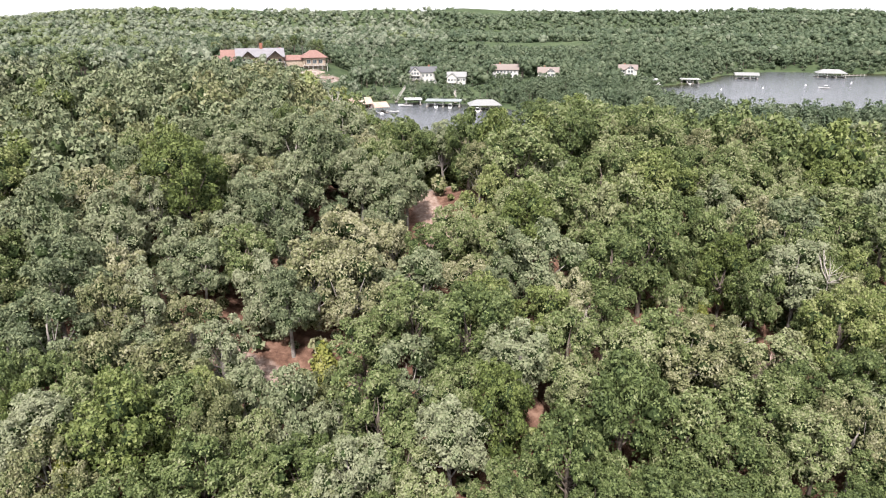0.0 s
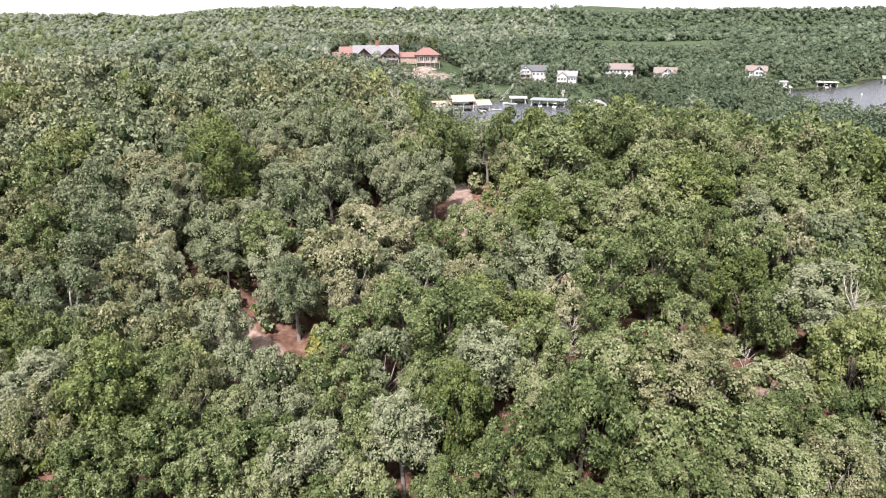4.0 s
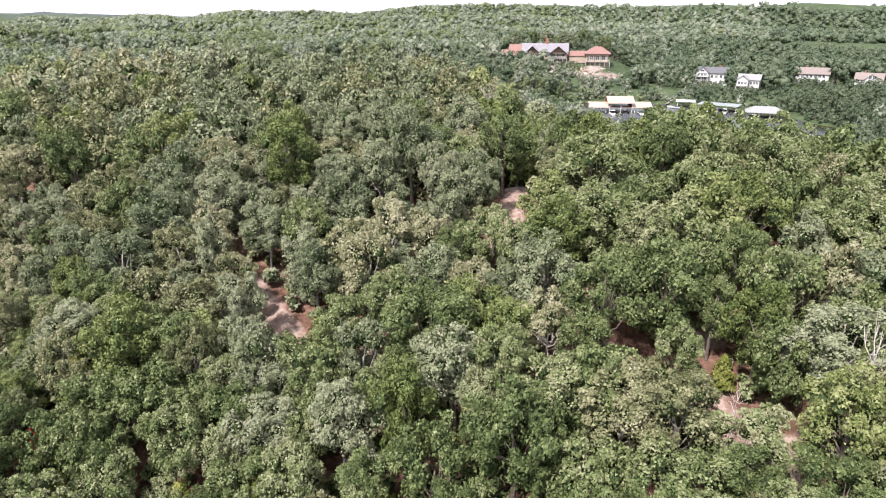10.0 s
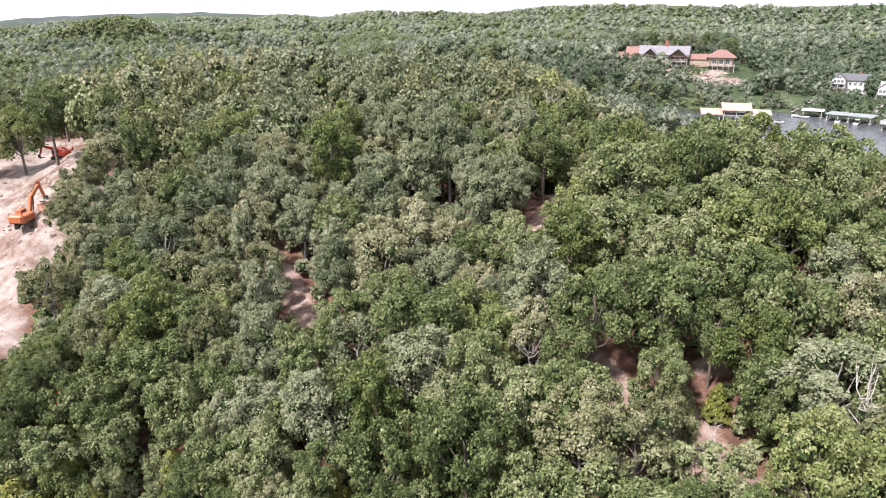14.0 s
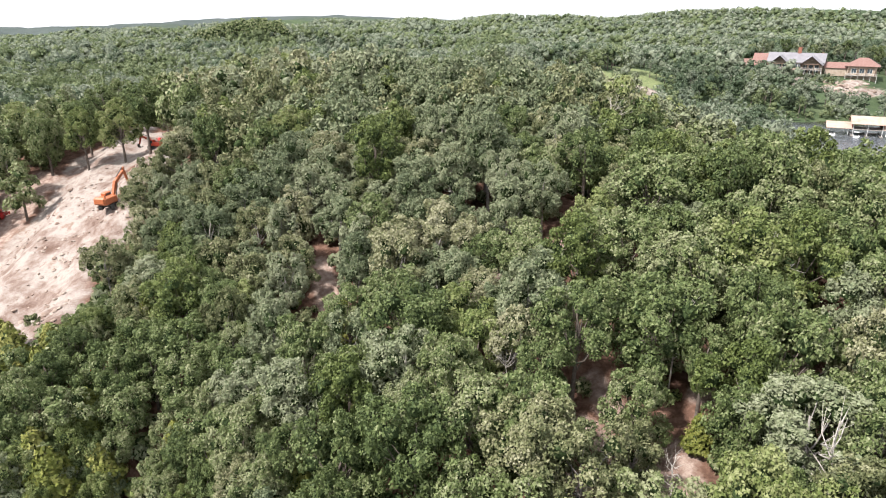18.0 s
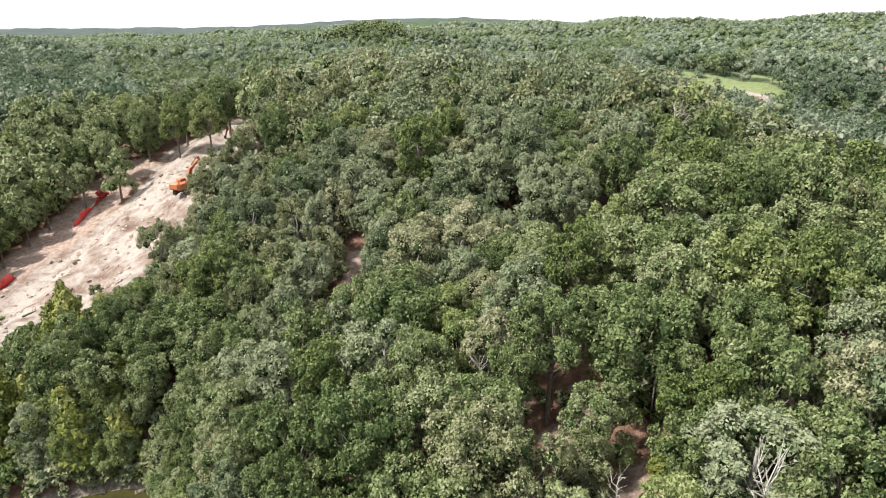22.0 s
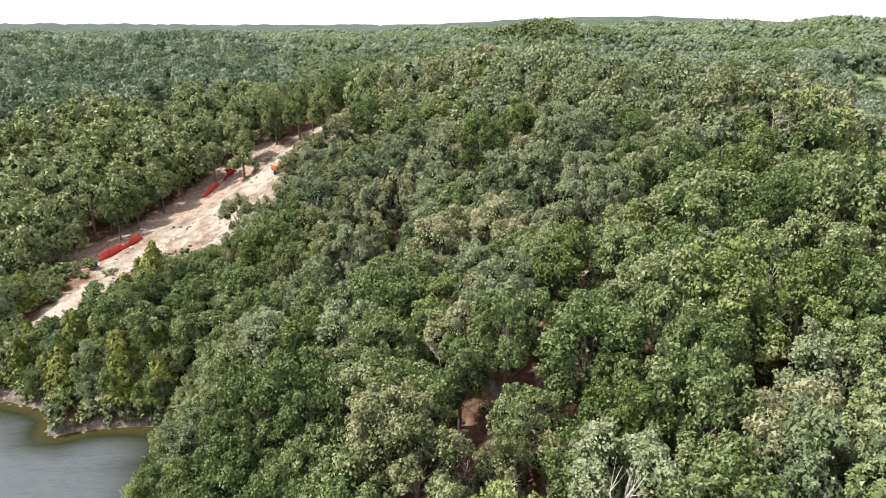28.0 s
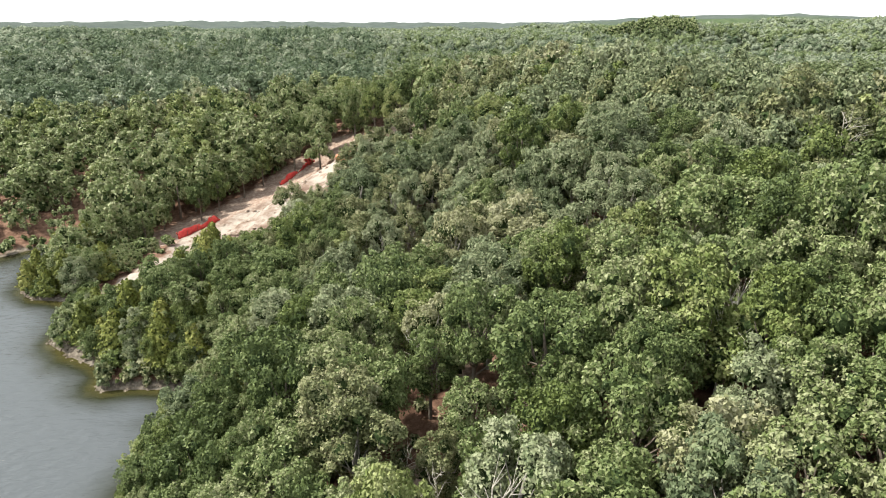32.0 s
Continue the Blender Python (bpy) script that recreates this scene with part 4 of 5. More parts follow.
def box(bm, sx, sy, sz, x=0.0, y=0.0, z=0.0, bevel=0.0, m=None):
    """A block standing on z, slightly bevelled."""
    made = bmesh.ops.create_cube(bm, size=1, matrix=(m or Matrix.Identity(4)) @ Matrix.Translation((x, y, z + sz / 2)) @ Matrix.Diagonal((sx, sy, sz, 1)))
    if bevel:
        edges = list({e for v in made["verts"] for e in v.link_edges})
        bmesh.ops.bevel(bm, geom=edges, offset=bevel, segments=1, affect="EDGES")


def block(name, parent, mat, sx, sy, sz, x=0.0, y=0.0, z=0.0, bevel=0.02, label="", m=None):
    bm = bmesh.new()
    box(bm, sx, sy, sz, 0, 0, 0, bevel)
    return part(name, bm_mesh(name, bm, mat), parent, label, (m or Matrix.Identity(4)) @ Matrix.Translation((x, y, z)))


def prism(bm, outline, y0, y1):
    """Extrude an outline of (x, z) between two y."""
    a = [bm.verts.new((x, y0, z)) for x, z in outline]
    b = [bm.verts.new((x, y1, z)) for x, z in outline]
    bm.faces.new(a[::-1])
    bm.faces.new(b)
    for i in range(len(a)):
        bm.faces.new((a[i], a[(i + 1) % len(a)], b[(i + 1) % len(a)], b[i]))
    bmesh.ops.recalc_face_normals(bm, faces=bm.faces)


def gable_roof(parent, mat, w, d, z, rise, over=0.5, x=0.0, y=0.0, along="x", label="", name="roof"):
    """A folded roof slab with eaves; the ridge runs along x or y."""
    bm = bmesh.new()
    half = (d if along == "x" else w) / 2 + over
    run = (w if along == "x" else d) / 2 + over
    low = -over * rise / (half - over)
    prism(bm, [(-half, low), (0, rise), (half, low), (half, low + 0.22), (0, rise + 0.28), (-half, low + 0.22)], -run, run)
    if along == "x":
        bmesh.ops.rotate(bm, verts=bm.verts, cent=(0, 0, 0), matrix=Matrix.Rotation(math.pi / 2, 3, "Z"))
    return part(name, bm_mesh(name, bm, mat), parent, label, Matrix.Translation((x, y, z)))


def hip_roof(parent, mat, w, d, z, rise, over=0.5, x=0.0, y=0.0, ridge=0.4, label="", name="roof"):
    bm = bmesh.new()
    a, b = w / 2 + over, d / 2 + over
    r = w / 2 * ridge
    base = [bm.verts.new(p) for p in ((-a, -b, 0), (a, -b, 0), (a, b, 0), (-a, b, 0))]
    eave = [bm.verts.new(p) for p in ((-a, -b, 0.2), (a, -b, 0.2), (a, b, 0.2), (-a, b, 0.2))]
    p, q = bm.verts.new((-r, 0, rise)), bm.verts.new((r, 0, rise))
    bm.faces.new(base[::-1])
    for i in range(4):
        bm.faces.new((base[i], base[(i + 1) % 4], eave[(i + 1) % 4], eave[i]))
    bm.faces.new((eave[0], eave[1], q, p)), bm.faces.new((eave[2], eave[3], p, q))
    bm.faces.new((eave[1], eave[2], q)), bm.faces.new((eave[3], eave[0], p))
    return part(name, bm_mesh(name, bm, mat), parent, label, Matrix.Translation((x, y, z)))


def gable_wall(parent, mat, w, d, z, rise, x=0.0, y=0.0, along="x", label="", name="wall"):
    """Solid storey block with its gable ends."""
    bm = bmesh.new()
    half, run = ((d if along == "x" else w) / 2, (w if along == "x" else d) / 2)
    prism(bm, [(-half, 0), (half, 0), (half, z), (0, z + rise), (-half, z)], -run, run)
    if along == "x":
        bmesh.ops.rotate(bm, verts=bm.verts, cent=(0, 0, 0), matrix=Matrix.Rotation(math.pi / 2, 3, "Z"))
    return part(name, bm_mesh(name, bm, mat), parent, label, Matrix.Translation((x, y, 0)))


FRAMES, PANES = {}, {}


def window(parent, w, h, x, y, z, turn=0.0, frame_mat=None):
    """A framed window on a wall that faces -y before the turn."""
    key = (w, h)
    if key not in FRAMES:
        bm = bmesh.new()
        for dx in (-w / 2, 0, w / 2):
            box(bm, 0.12, 0.16, h + 0.12, dx, 0, -0.06)
        for dz in (-0.06, h - 0.06):
            box(bm, w + 0.12, 0.14, 0.12, 0, 0, dz)
        FRAMES[key] = bm_mesh("window", bm, TRIM)
        bm = bmesh.new()
        box(bm, w, 0.06, h)
        PANES[key] = bm_mesh("pane", bm, GLASS)
    ob = part("window", FRAMES[key], parent, m=pose(x, y, z, 0, 0, turn))
    part("pane", PANES[key], ob)


def deck(parent, w, d, z, x, y, drop, rail=True, mat=None):
    """A raised deck with its posts and railing."""
    block("deck", parent, mat or DECKWOOD, w, d, 0.22, x, y, z - 0.22)
    n = max(2, int(w / 3) + 1)
    for i in range(n):
        block("post", parent, TRIM, 0.22, 0.22, drop, x - w / 2 + 0.2 + i * (w - 0.4) / (n - 1), y - d / 2 + 0.2, z - 0.22 - drop, 0.0)
    if rail:
        bm = bmesh.new()
        box(bm, w, 0.08, 0.09, 0, -d / 2 + 0.05, 0.95)
        k = int(w / 0.5)
        for i in range(k + 1):
            box(bm, 0.05, 0.05, 0.95, -w / 2 + i * w / k, -d / 2 + 0.05, 0)
        for sgn in (-1, 1):
            box(bm, 0.08, d, 0.09, sgn * w / 2, 0, 0.95)
        part("railing", bm_mesh("railing", bm, TRIM), parent, m=Matrix.Translation((x, y, z)))


def footing(x, y):
    return z_at(x, y)


# ---- lakeside houses ----
def house_grey_gable():
    g = footing(-14, 467)
    h = thing("house", "white three-storey lake house with dark grey gabled roofs and stacked decks", "house", (-14, 467, g), 4)
    gable_wall(h, WHITE, 17, 9, 7.6, 3.0, 1.0, 1.5)
    gable_roof(h, SLATE, 17, 9, 7.6, 3.0, 0.6, 1.0, 1.5)
    gable_wall(h, WHITE, 7, 7, 8.0, 3.2, -5.2, -4.2, "y")
    gable_roof(h, SLATE, 7, 7, 8.0, 3.2, 0.6, -5.2, -4.2, "y")
    for z in (2.9, 5.7):
        deck(h, 7.4, 2.4, z, -5.2, -8.9, 2.7)
    for z in (0.5, 3.4, 6.1):
        for x in (-7, -5.2, -3.4):
            window(h, 1.4, 1.7, x, -7.74, z)
    for z in (1.0, 4.6):
        for x in (0.4, 3.0, 5.6, 8.0):
            window(h, 1.3, 1.7, x, -3.04, z)
    window(h, 2.0, 1.2, -5.2, -7.74, 8.6)
    block("chimney", h, BRICK, 1.1, 0.9, 2.6, 4.5, 2.2, 9.4)


def house_small_grey():
    g = footing(9, 450)
    h = thing("house", "white two-storey cottage with light grey roof above the boat docks", "house", (9, 450, g), -6)
    gable_wall(h, WHITE, 12, 8, 6.6, 2.6, 0, 1, "x")
    gable_roof(h, GREYROOF, 12, 8, 6.6, 2.6, 0.6, 0, 1, "x")
    gable_wall(h, WHITE, 6, 5, 6.6, 2.4, -2.6, -4.5, "y")
    gable_roof(h, GREYROOF, 6, 5, 6.6, 2.4, 0.5, -2.6, -4.5, "y")
    deck(h, 6.4, 2.4, 3.2, -2.6, -8.1, 3.0)
    for z in (0.6, 3.9):
        for x in (-4.4, -2.6, -0.8):
            window(h, 1.3, 1.7, x, -7.04, z)
        for x in (1.6, 3.4, 5.0):
            window(h, 1.2, 1.6, x, -3.04, z)


def house_long_tan(x0, y0, w, turn, words, gable=False):
    g = footing(x0, y0)
    h = thing("house", words, "house", (x0, y0, g), turn)
    gable_wall(h, WHITE, w, 9, 5.6, 2.9)
    gable_roof(h, TANROOF, w, 9, 5.6, 2.9, 0.7)
    if gable:
        gable_wall(h, WHITE, 6, 3, 5.8, 2.6, 1.5, -6, "y")
        gable_roof(h, TANROOF, 6, 3, 5.8, 2.6, 0.5, 1.5, -6, "y")
        for z in (0.8, 3.4, 6.0):
            window(h, 1.6, 1.8, 0.6, -7.54, z)
            window(h, 1.6, 1.8, 2.6, -7.54, z)
    for z in (0.7, 3.3):
        for i in range(int(w / 2.2)):
            x = -w / 2 + 1.3 + i * 2.2
            if not (gable and -1.8 < x < 4.8):
                window(h, 1.3, 1.6, x, -4.54, z)
    block("chimney", h, BRICK, 1.0, 1.0, 2.4, -w / 5, 0.6, 7.2)


house_grey_gable()
house_small_grey()
house_long_tan(41.5, 461, 17, 0, "white two-storey house with a long tan roof among trees")
house_long_tan(70, 457, 13, -8, "white house with a tan roof and tall gable windows", True)
house_long_tan(138, 514, 13, -12, "cream gabled house with a tan roof above the lake arm", True)


# ---- lodge under construction ----
def lodge():
    x0, y0 = -119, 459
    g = footing(x0, y0)
    h = thing("lodge", "large unfinished stone lodge with grey metal and terracotta roofs", "house", (x0, y0, g), 17)
    gable_wall(h, STONE, 30, 13, 7.0, 4.6, -2, 3, label="buff stone main block")
    gable_roof(h, METALROOF, 30, 13, 7.0, 4.6, 0.8, -2, 3, label="grey metal main roof")
    for x, w in ((-10, 10), (7, 11)):
        gable_wall(h, STONE, w, 6, 6.2, 4.2, x, -6, "y", name="wing")
        gable_roof(h, METALROOF, w, 10, 6.2, 4.4, 0.9, x, -7.5, "y", name="wing_roof")
        for i in range(4):
            block("timber_post", h, TIMBER, 0.5, 0.5, 6.2, x - w / 2 + 0.6 + i * (w - 1.2) / 3, -12, 0, 0.0)
        block("tie_beam", h, TIMBER, w + 0.6, 0.5, 0.5, x, -12.2, 5.9)
        for sgn in (-1, 1):
            block("rafter", h, TIMBER, 0.35, 0.4, w * 0.62, 0, 0, 0, 0.0, m=pose(x + sgn * (w / 2 - 0.2), -12.3, 6.2, 0, -sgn * 50))
        for z in (0.9, 3.8):
            for i in range(3):
                window(h, 2.0, 2.2, x - 3 + i * 3, -9.05, z)
        deck(h, w + 1, 3.4, 3.2, x, -11.6, 3.0, mat=DECKWOOD)
    for x in (-1.5, 0.3):
        window(h, 1.5, 2.0, x, -3.54, 3.8)
    block("chimney", h, BRICK, 2.0, 1.6, 5.0, -1.0, 3.2, 10.0, label="stout brick chimney")
    block("chimney", h, BRICK, 1.4, 1.2, 3.6, 11.5, 5.5, 8.5)
    gable_wall(h, STONE, 13, 9, 4.6, 2.8, -24, 0, "x", name="west_wing")
    gable_roof(h, COPPER, 13, 9, 4.6, 2.8, 0.9, -24, 0, "x", "terracotta roof", "west_roof")
    gable_wall(h, BRICK, 9, 8, 7.6, 2.8, -22, 11, "x", name="rear_wing")
    gable_roof(h, COPPER, 9, 8, 7.6, 2.8, 0.7, -22, 11, "x", "terracotta roof", "rear_roof")
    block("stone_base", h, STONE, 15, 12, 11.5, 33, 2, -6.0, 0.1)
    hip_roof(h, COPPER, 15, 12, 5.5, 4.6, 1.4, 33, 2, 0.3, "terracotta hipped roof", "tower_roof")
    block("link_wall", h, STONE, 12, 8, 4.8, 20, 2, -0.5, 0.05)
    gable_roof(h, COPPER, 12, 8, 4.3, 2.6, 0.6, 20, 2, "x", "terracotta roof", "link_roof")
    for x in (29, 33, 37):
        window(h, 2.4, 2.4, x, -4.05, 1.8)
    for i in range(4):
        block("timber_post", h, TIMBER, 0.45, 0.45, 5.4, 26.5 + i * 4.4, -5.2, 0, 0.0)
    deck(h, 16, 3, 0.6, 33, -5.6, 5.5)
    for x in (-28, -25, -22, -19):
        window(h, 1.6, 1.8, x, -4.54, 1.4)


lodge()


def boulder_mesh(rng, mat):
    v, f = ICO[2]
    k = 1 + 0.3 * np.sin(v @ rng.normal(size=3) * 2.2 + 1) + 0.16 * np.sin(v @ rng.normal(size=3) * 5)
    q = v * k[:, None]
    q[:, 2] = np.maximum(q[:, 2], -0.35)
    return mesh_of("boulder", q, f, [mat])


def rubble(name, label, count, mat, place, lo, hi):
    """A scatter of broken rocks joined as one mass."""
    base = [boulder_mesh(rng, mat) for _ in range(4)]
    shapes = []
    for me in base:
        shapes.append((np.array([q.co[:] for q in me.vertices]), np.array([p.vertices[:] for p in me.polygons])))
        bpy.data.meshes.remove(me)
    vs, fs, o = [], [], 0
    for _ in range(count):
        x, y = place()
        s = lo + (hi - lo) * rng.random() ** 3
        v, f = shapes[int(rng.integers(4))]
        w = rng.uniform(0, 6.283)
        q = v * (s * rng.uniform(0.8, 1.4), s, s * rng.uniform(0.5, 0.9))
        q = np.column_stack([x + q[:, 0] * math.cos(w) - q[:, 1] * math.sin(w), y + q[:, 0] * math.sin(w) + q[:, 1] * math.cos(w), q[:, 2] + max(z_at(x, y) + float(graded(np.array(x), np.array(y))), -0.3)])
        vs.append(q), fs.append(f + o)
        o += len(q)
    return tagged(new(name, mesh_of(name, np.concatenate(vs), np.concatenate(fs), [mat])), label, "rocks", kind="stuff")


def along_shore():
    """A place close to the waterline below the hill."""
    while True:
        x, y = rng.uniform(-60, 12), rng.uniform(-18, 42)
        if -0.8 < float(shore(np.array(x), np.array(y))) < 1.6:
            return x, y


def on_slope():
    while True:
        x, y = rng.uniform(-100, -40), rng.uniform(18, 70)
        if float(band(np.array(x), np.array(y), BARE)) < -1.5:
            return x, y


def under_lodge():
    return rng.normal(-86, 7), rng.normal(436, 9)


rubble("shore_rocks", "broken brown rocks along the waterline", 700, ROCK, along_shore, 0.08, 0.42)
rubble("slope_rubble", "pale broken rubble strewn over the dug slope", 900, PALEROCK, on_slope, 0.06, 0.42)
rubble("terrace_rubble", "pale limestone blocks below the lodge", 160, PALEROCK, under_lodge, 0.3, 1.7)


# ---- docks and boats ----
def pier(x0, y0, turn, w, d, words, roof, mat, slips=3, rise=1.4, height=3.2):
    """A floating boat dock: fingers of decking, posts and a roof over the slips."""
    h = thing("boat_dock", words, "dock", (x0, y0, 0), turn, "boat docks")
    block("walkway", h, DECKWOOD, w, 2.0, 0.5, 0, d / 2 - 1, 0.05)
    for i in range(slips + 1):
        x = -w / 2 + 0.6 + i * (w - 1.2) / slips
        block("finger", h, DECKWOOD, 1.2, d, 0.5, x, 0, 0.05)
        for y in (-d / 2 + 0.4, 0, d / 2 - 0.4):
            block("post", h, TRIM, 0.22, 0.22, height - 0.5, x, y, 0.55, 0.0)
    if roof == "hip":
        hip_roof(h, mat, w, d, height, rise, 0.6, ridge=0.55)
    elif roof == "gable":
        gable_roof(h, mat, w, d, height, rise, 0.6)
    else:
        block("roof", h, mat, w + 0.8, d + 0.8, 0.35, 0, 0, height, 0.05)
    return h


HULLS = {}


def boat(x, y, turn, size=7.0, cover=True, words="white motorboat moored at the dock", z=0.0):
    if size not in HULLS:
        n = 9
        v, f = [], []
        for i in range(n):
            u = i / (n - 1)
            b = 0.36 * size * 0.5 * (1 - max(0, u - 0.45) ** 2 * 3.1)
            for sx, sz in ((-1, 1.0), (-0.85, 0.45), (0, 0.0), (0.85, 0.45), (1, 1.0)):
                v.append((sx * max(b, 0.04), (u - 0.5) * size, -0.25 + sz * (0.95 + 0.35 * u)))
        for i in range(n - 1):
            for k in range(4):
                a = i * 5 + k
                f.append([a, a + 1, a + 6, a + 5])
            f.append([i * 5 + 4, i * 5, i * 5 + 5, i * 5 + 9])
        f.append([4, 3, 2, 1, 0])
        HULLS[size] = mesh_of("hull", v, f, [HULL], smooth=False)
    h = thing("boat", words, "boat", (x, y, z), turn, "boats")
    part("hull", HULLS[size], h)
    block("windscreen", h, GLASS, size * 0.26, 0.12, 0.55, 0, size * 0.08, 0.85, m=None)
    block("seat_well", h, RUBBER, size * 0.24, size * 0.3, 0.1, 0, -size * 0.12, 0.82)
    if cover:
        block("canopy", h, CANVAS, size * 0.3, size * 0.34, 0.12, 0, -size * 0.1, 2.1, 0.04)
        for sx in (-1, 1):
            for sy in (-0.25, 0.05):
                block("canopy_post", h, STEEL, 0.06, 0.06, 1.3, sx * size * 0.13, size * sy, 0.8, 0.0)


pier(-17, 384, 8, 9, 8, "boat lift with a flat white canopy roof", "flat", CANVAS, 1, height=3.0)
boat(-21, 377, 80, 8.0, False, "long white motorboat beside the lift canopy")
pier(0.5, 376, -6, 19, 10, "wide boat dock with a flat grey-green roof", "flat", BLUEROOF, 4, height=3.2)
boat(-4, 371, 2, 6.0, False)
boat(4, 370, -5, 6.0, True)
pier(22, 361, 4, 16, 11, "boat dock with a broad grey-tan hipped roof", "hip", GREYROOF, 3, 2.6, 3.0)
boat(18, 355, 5, 6.0)
boat(28, 354, 12, 6.0, False)

d = pier(-43.5, 347, 24, 12, 10, "two-level boat dock with peaked orange roofs", "gable", ORANGEROOF, 2, 2.4, 5.6)
block("upper_deck", d, DECKWOOD, 11, 9, 0.3, 0, 0, 2.9)
for sgn in (-1, 1):
    gable_roof(d, ORANGEROOF, 9, 9, 3.3, 1.9, 0.5, sgn * 10.5, 0.5, name="side_roof")
    for i in range(2):
        for y in (-3.6, 4.6):
            block("post", d, TRIM, 0.24, 0.24, 2.8, sgn * (7 + i * 7.2), y, 0.55, 0.0)
    block("finger", d, DECKWOOD, 1.2, 9, 0.5, sgn * 14.3, 0.5, 0.05)
block("brick_panel", d, BRICK, 0.5, 8, 2.6, -5.6, 0, 3.2)
block("brick_panel", d, BRICK, 0.5, 8, 2.6, 5.6, 0, 3.2)
boat(-54, 338.5, 24, 7.0, False)
boat(-45, 340.5, 20, 7.0, True)
boat(-33, 347.5, 30, 7.0, False, "white motorboat with covered cockpit beside the orange dock")
boat(-26, 352, 110, 6.0, False)

d = pier(140.5, 468, -10, 16, 12, "two-level white boat dock with flat white roofs", "flat", CANVAS, 2, height=3.2)
block("upper_room", d, WHITE, 8, 6, 2.6, 1.5, 2.5, 3.6)
block("upper_roof", d, CANVAS, 9.5, 7.5, 0.3, 1.5, 2.5, 6.2)
pier(182, 506, -8, 13, 9, "white-roofed boat dock with open slips", "flat", CANVAS, 3, height=3.0)
boat(180, 500, -8, 6.0)
pier(239, 541, -14, 17, 9, "low boat dock with a grey roof on a wooded spit", "gable", GREYROOF, 3, 1.6, 3.0)
pier(312, 553, -16, 21, 11, "boat dock with a wide grey hipped roof", "hip", GREYROOF, 3, 3.0, 3.4)
gang = thing("gangway", "white gangway leading from the hipped dock to shore", "gangway", (335, 560, 0), 12)
block("walkway", gang, DECKWOOD, 24, 1.6, 0.3, 0, 0, 0.8)
for i in range(7):
    block("post", gang, TRIM, 0.2, 0.2, 1.9, -11 + i * 3.66, 0.6, 0, 0.0)
boat(262, 469, 70, 7.0, True, "small white pontoon boat on open water")
for x, y in ((187, 458), (220, 469), (259, 488), (301, 504)):
    bm = bmesh.new()
    bmesh.ops.create_uvsphere(bm, u_segments=12, v_segments=8, radius=0.55)
    bmesh.ops.create_cone(bm, cap_ends=True, segments=8, radius1=0.14, radius2=0.1, depth=0.7, matrix=Matrix.Translation((0, 0, 0.75)))
    ob = tagged(new("buoy", bm_mesh("buoy", bm, HULL, True)), "white round mooring buoy on the lake", "buoy", "buoys")
    ob.matrix_world = pose(x, y, 0.2)


def stairway(x0, y0, x1, y1, words):
    """A flight of white steps between two places on the bank."""
    z0, z1 = max(0.6, z_at(x0, y0)), z_at(x1, y1) + 0.6
    h = thing("stairway", words, "stairs", (x0, y0, z0), math.degrees(math.atan2(-(x1 - x0), y1 - y0)))
    ln = math.hypot(x1 - x0, y1 - y0)
    n = 18
    for i in range(n):
        block("step", h, DECKWOOD, 1.4, ln / n + 0.1, 0.25, 0, ln * (i + 0.5) / n, (z1 - z0) * (i + 0.5) / n, 0.0)
    tilt = math.degrees(math.atan2(z1 - z0, ln))
    for sgn in (-1, 1):
        block("handrail", h, TRIM, 0.1, math.hypot(ln, z1 - z0), 0.12, 0, math.hypot(ln, z1 - z0) / 2, 0, 0.0, m=pose(sgn * 0.7, 0, 1.0, tilt))


stairway(7, 386, 7.5, 438, "white wooden steps climbing from dock to cottage")
stairway(-27, 388, -24, 455, "pale concrete path rising from dock to house")


# ---- dug slope: machines, fence, timber ----
def lift(x, y):
    return z_at(x, y) + float(graded(np.array(x), np.array(y)))


def crawler(parent, gauge, ln, wide, high):
    """Two tracks, each with its shoes and wheels."""
    for sgn in (-1, 1):
        bm = bmesh.new()
        r = high / 2
        out = [(-ln / 2 + r + r * math.cos(a), r + r * math.sin(a)) for a in np.linspace(math.pi / 2, 1.5 * math.pi, 7)] + [(ln / 2 - r + r * math.cos(a), r + r * math.sin(a)) for a in np.linspace(-math.pi / 2, math.pi / 2, 7)]
        prism(bm, out, -wide / 2, wide / 2)
        for i in range(int(ln / 0.3)):
            for z in (-0.03, high - 0.03):
                box(bm, 0.12, wide, 0.07, -ln / 2 + 0.4 + i * 0.3 * (ln - 0.8) / ln, 0, z)
        tr = part("track", bm_mesh("track", bm, RUBBER), parent, "muddy crawler track", Matrix.Translation((0, sgn * gauge / 2, 0)))
        bm = bmesh.new()
        for x in (-ln / 2 + r, ln / 2 - r):
            bmesh.ops.create_cone(bm, cap_ends=True, segments=16, radius1=r * 0.75, radius2=r * 0.75, depth=wide + 0.06, matrix=Matrix.Translation((x, 0, r)) @ Matrix.Rotation(math.pi / 2, 4, "X"))
        part("wheel", bm_mesh("wheel", bm, STEEL), tr)


def beam(name, parent, mat, a, b, thick0, thick1, wide, label=""):
    """A tapered box girder from a to b in the machine's upright plane (x, z)."""
    a, b = Vector(a), Vector(b)
    way = (b - a).normalized()
    up = Vector((-way.z, 0, way.x))
    bm = bmesh.new()
    p = [a + up * thick0 / 2, b + up * thick1 / 2, b - up * thick1 / 2, a - up * thick0 / 2]
    prism(bm, [(q.x, q.z) for q in p], a.y - wide / 2, a.y + wide / 2)
    bmesh.ops.bevel(bm, geom=list(bm.edges), offset=0.03, segments=1, affect="EDGES")
    return part(name, bm_mesh(name, bm, mat), parent, label)


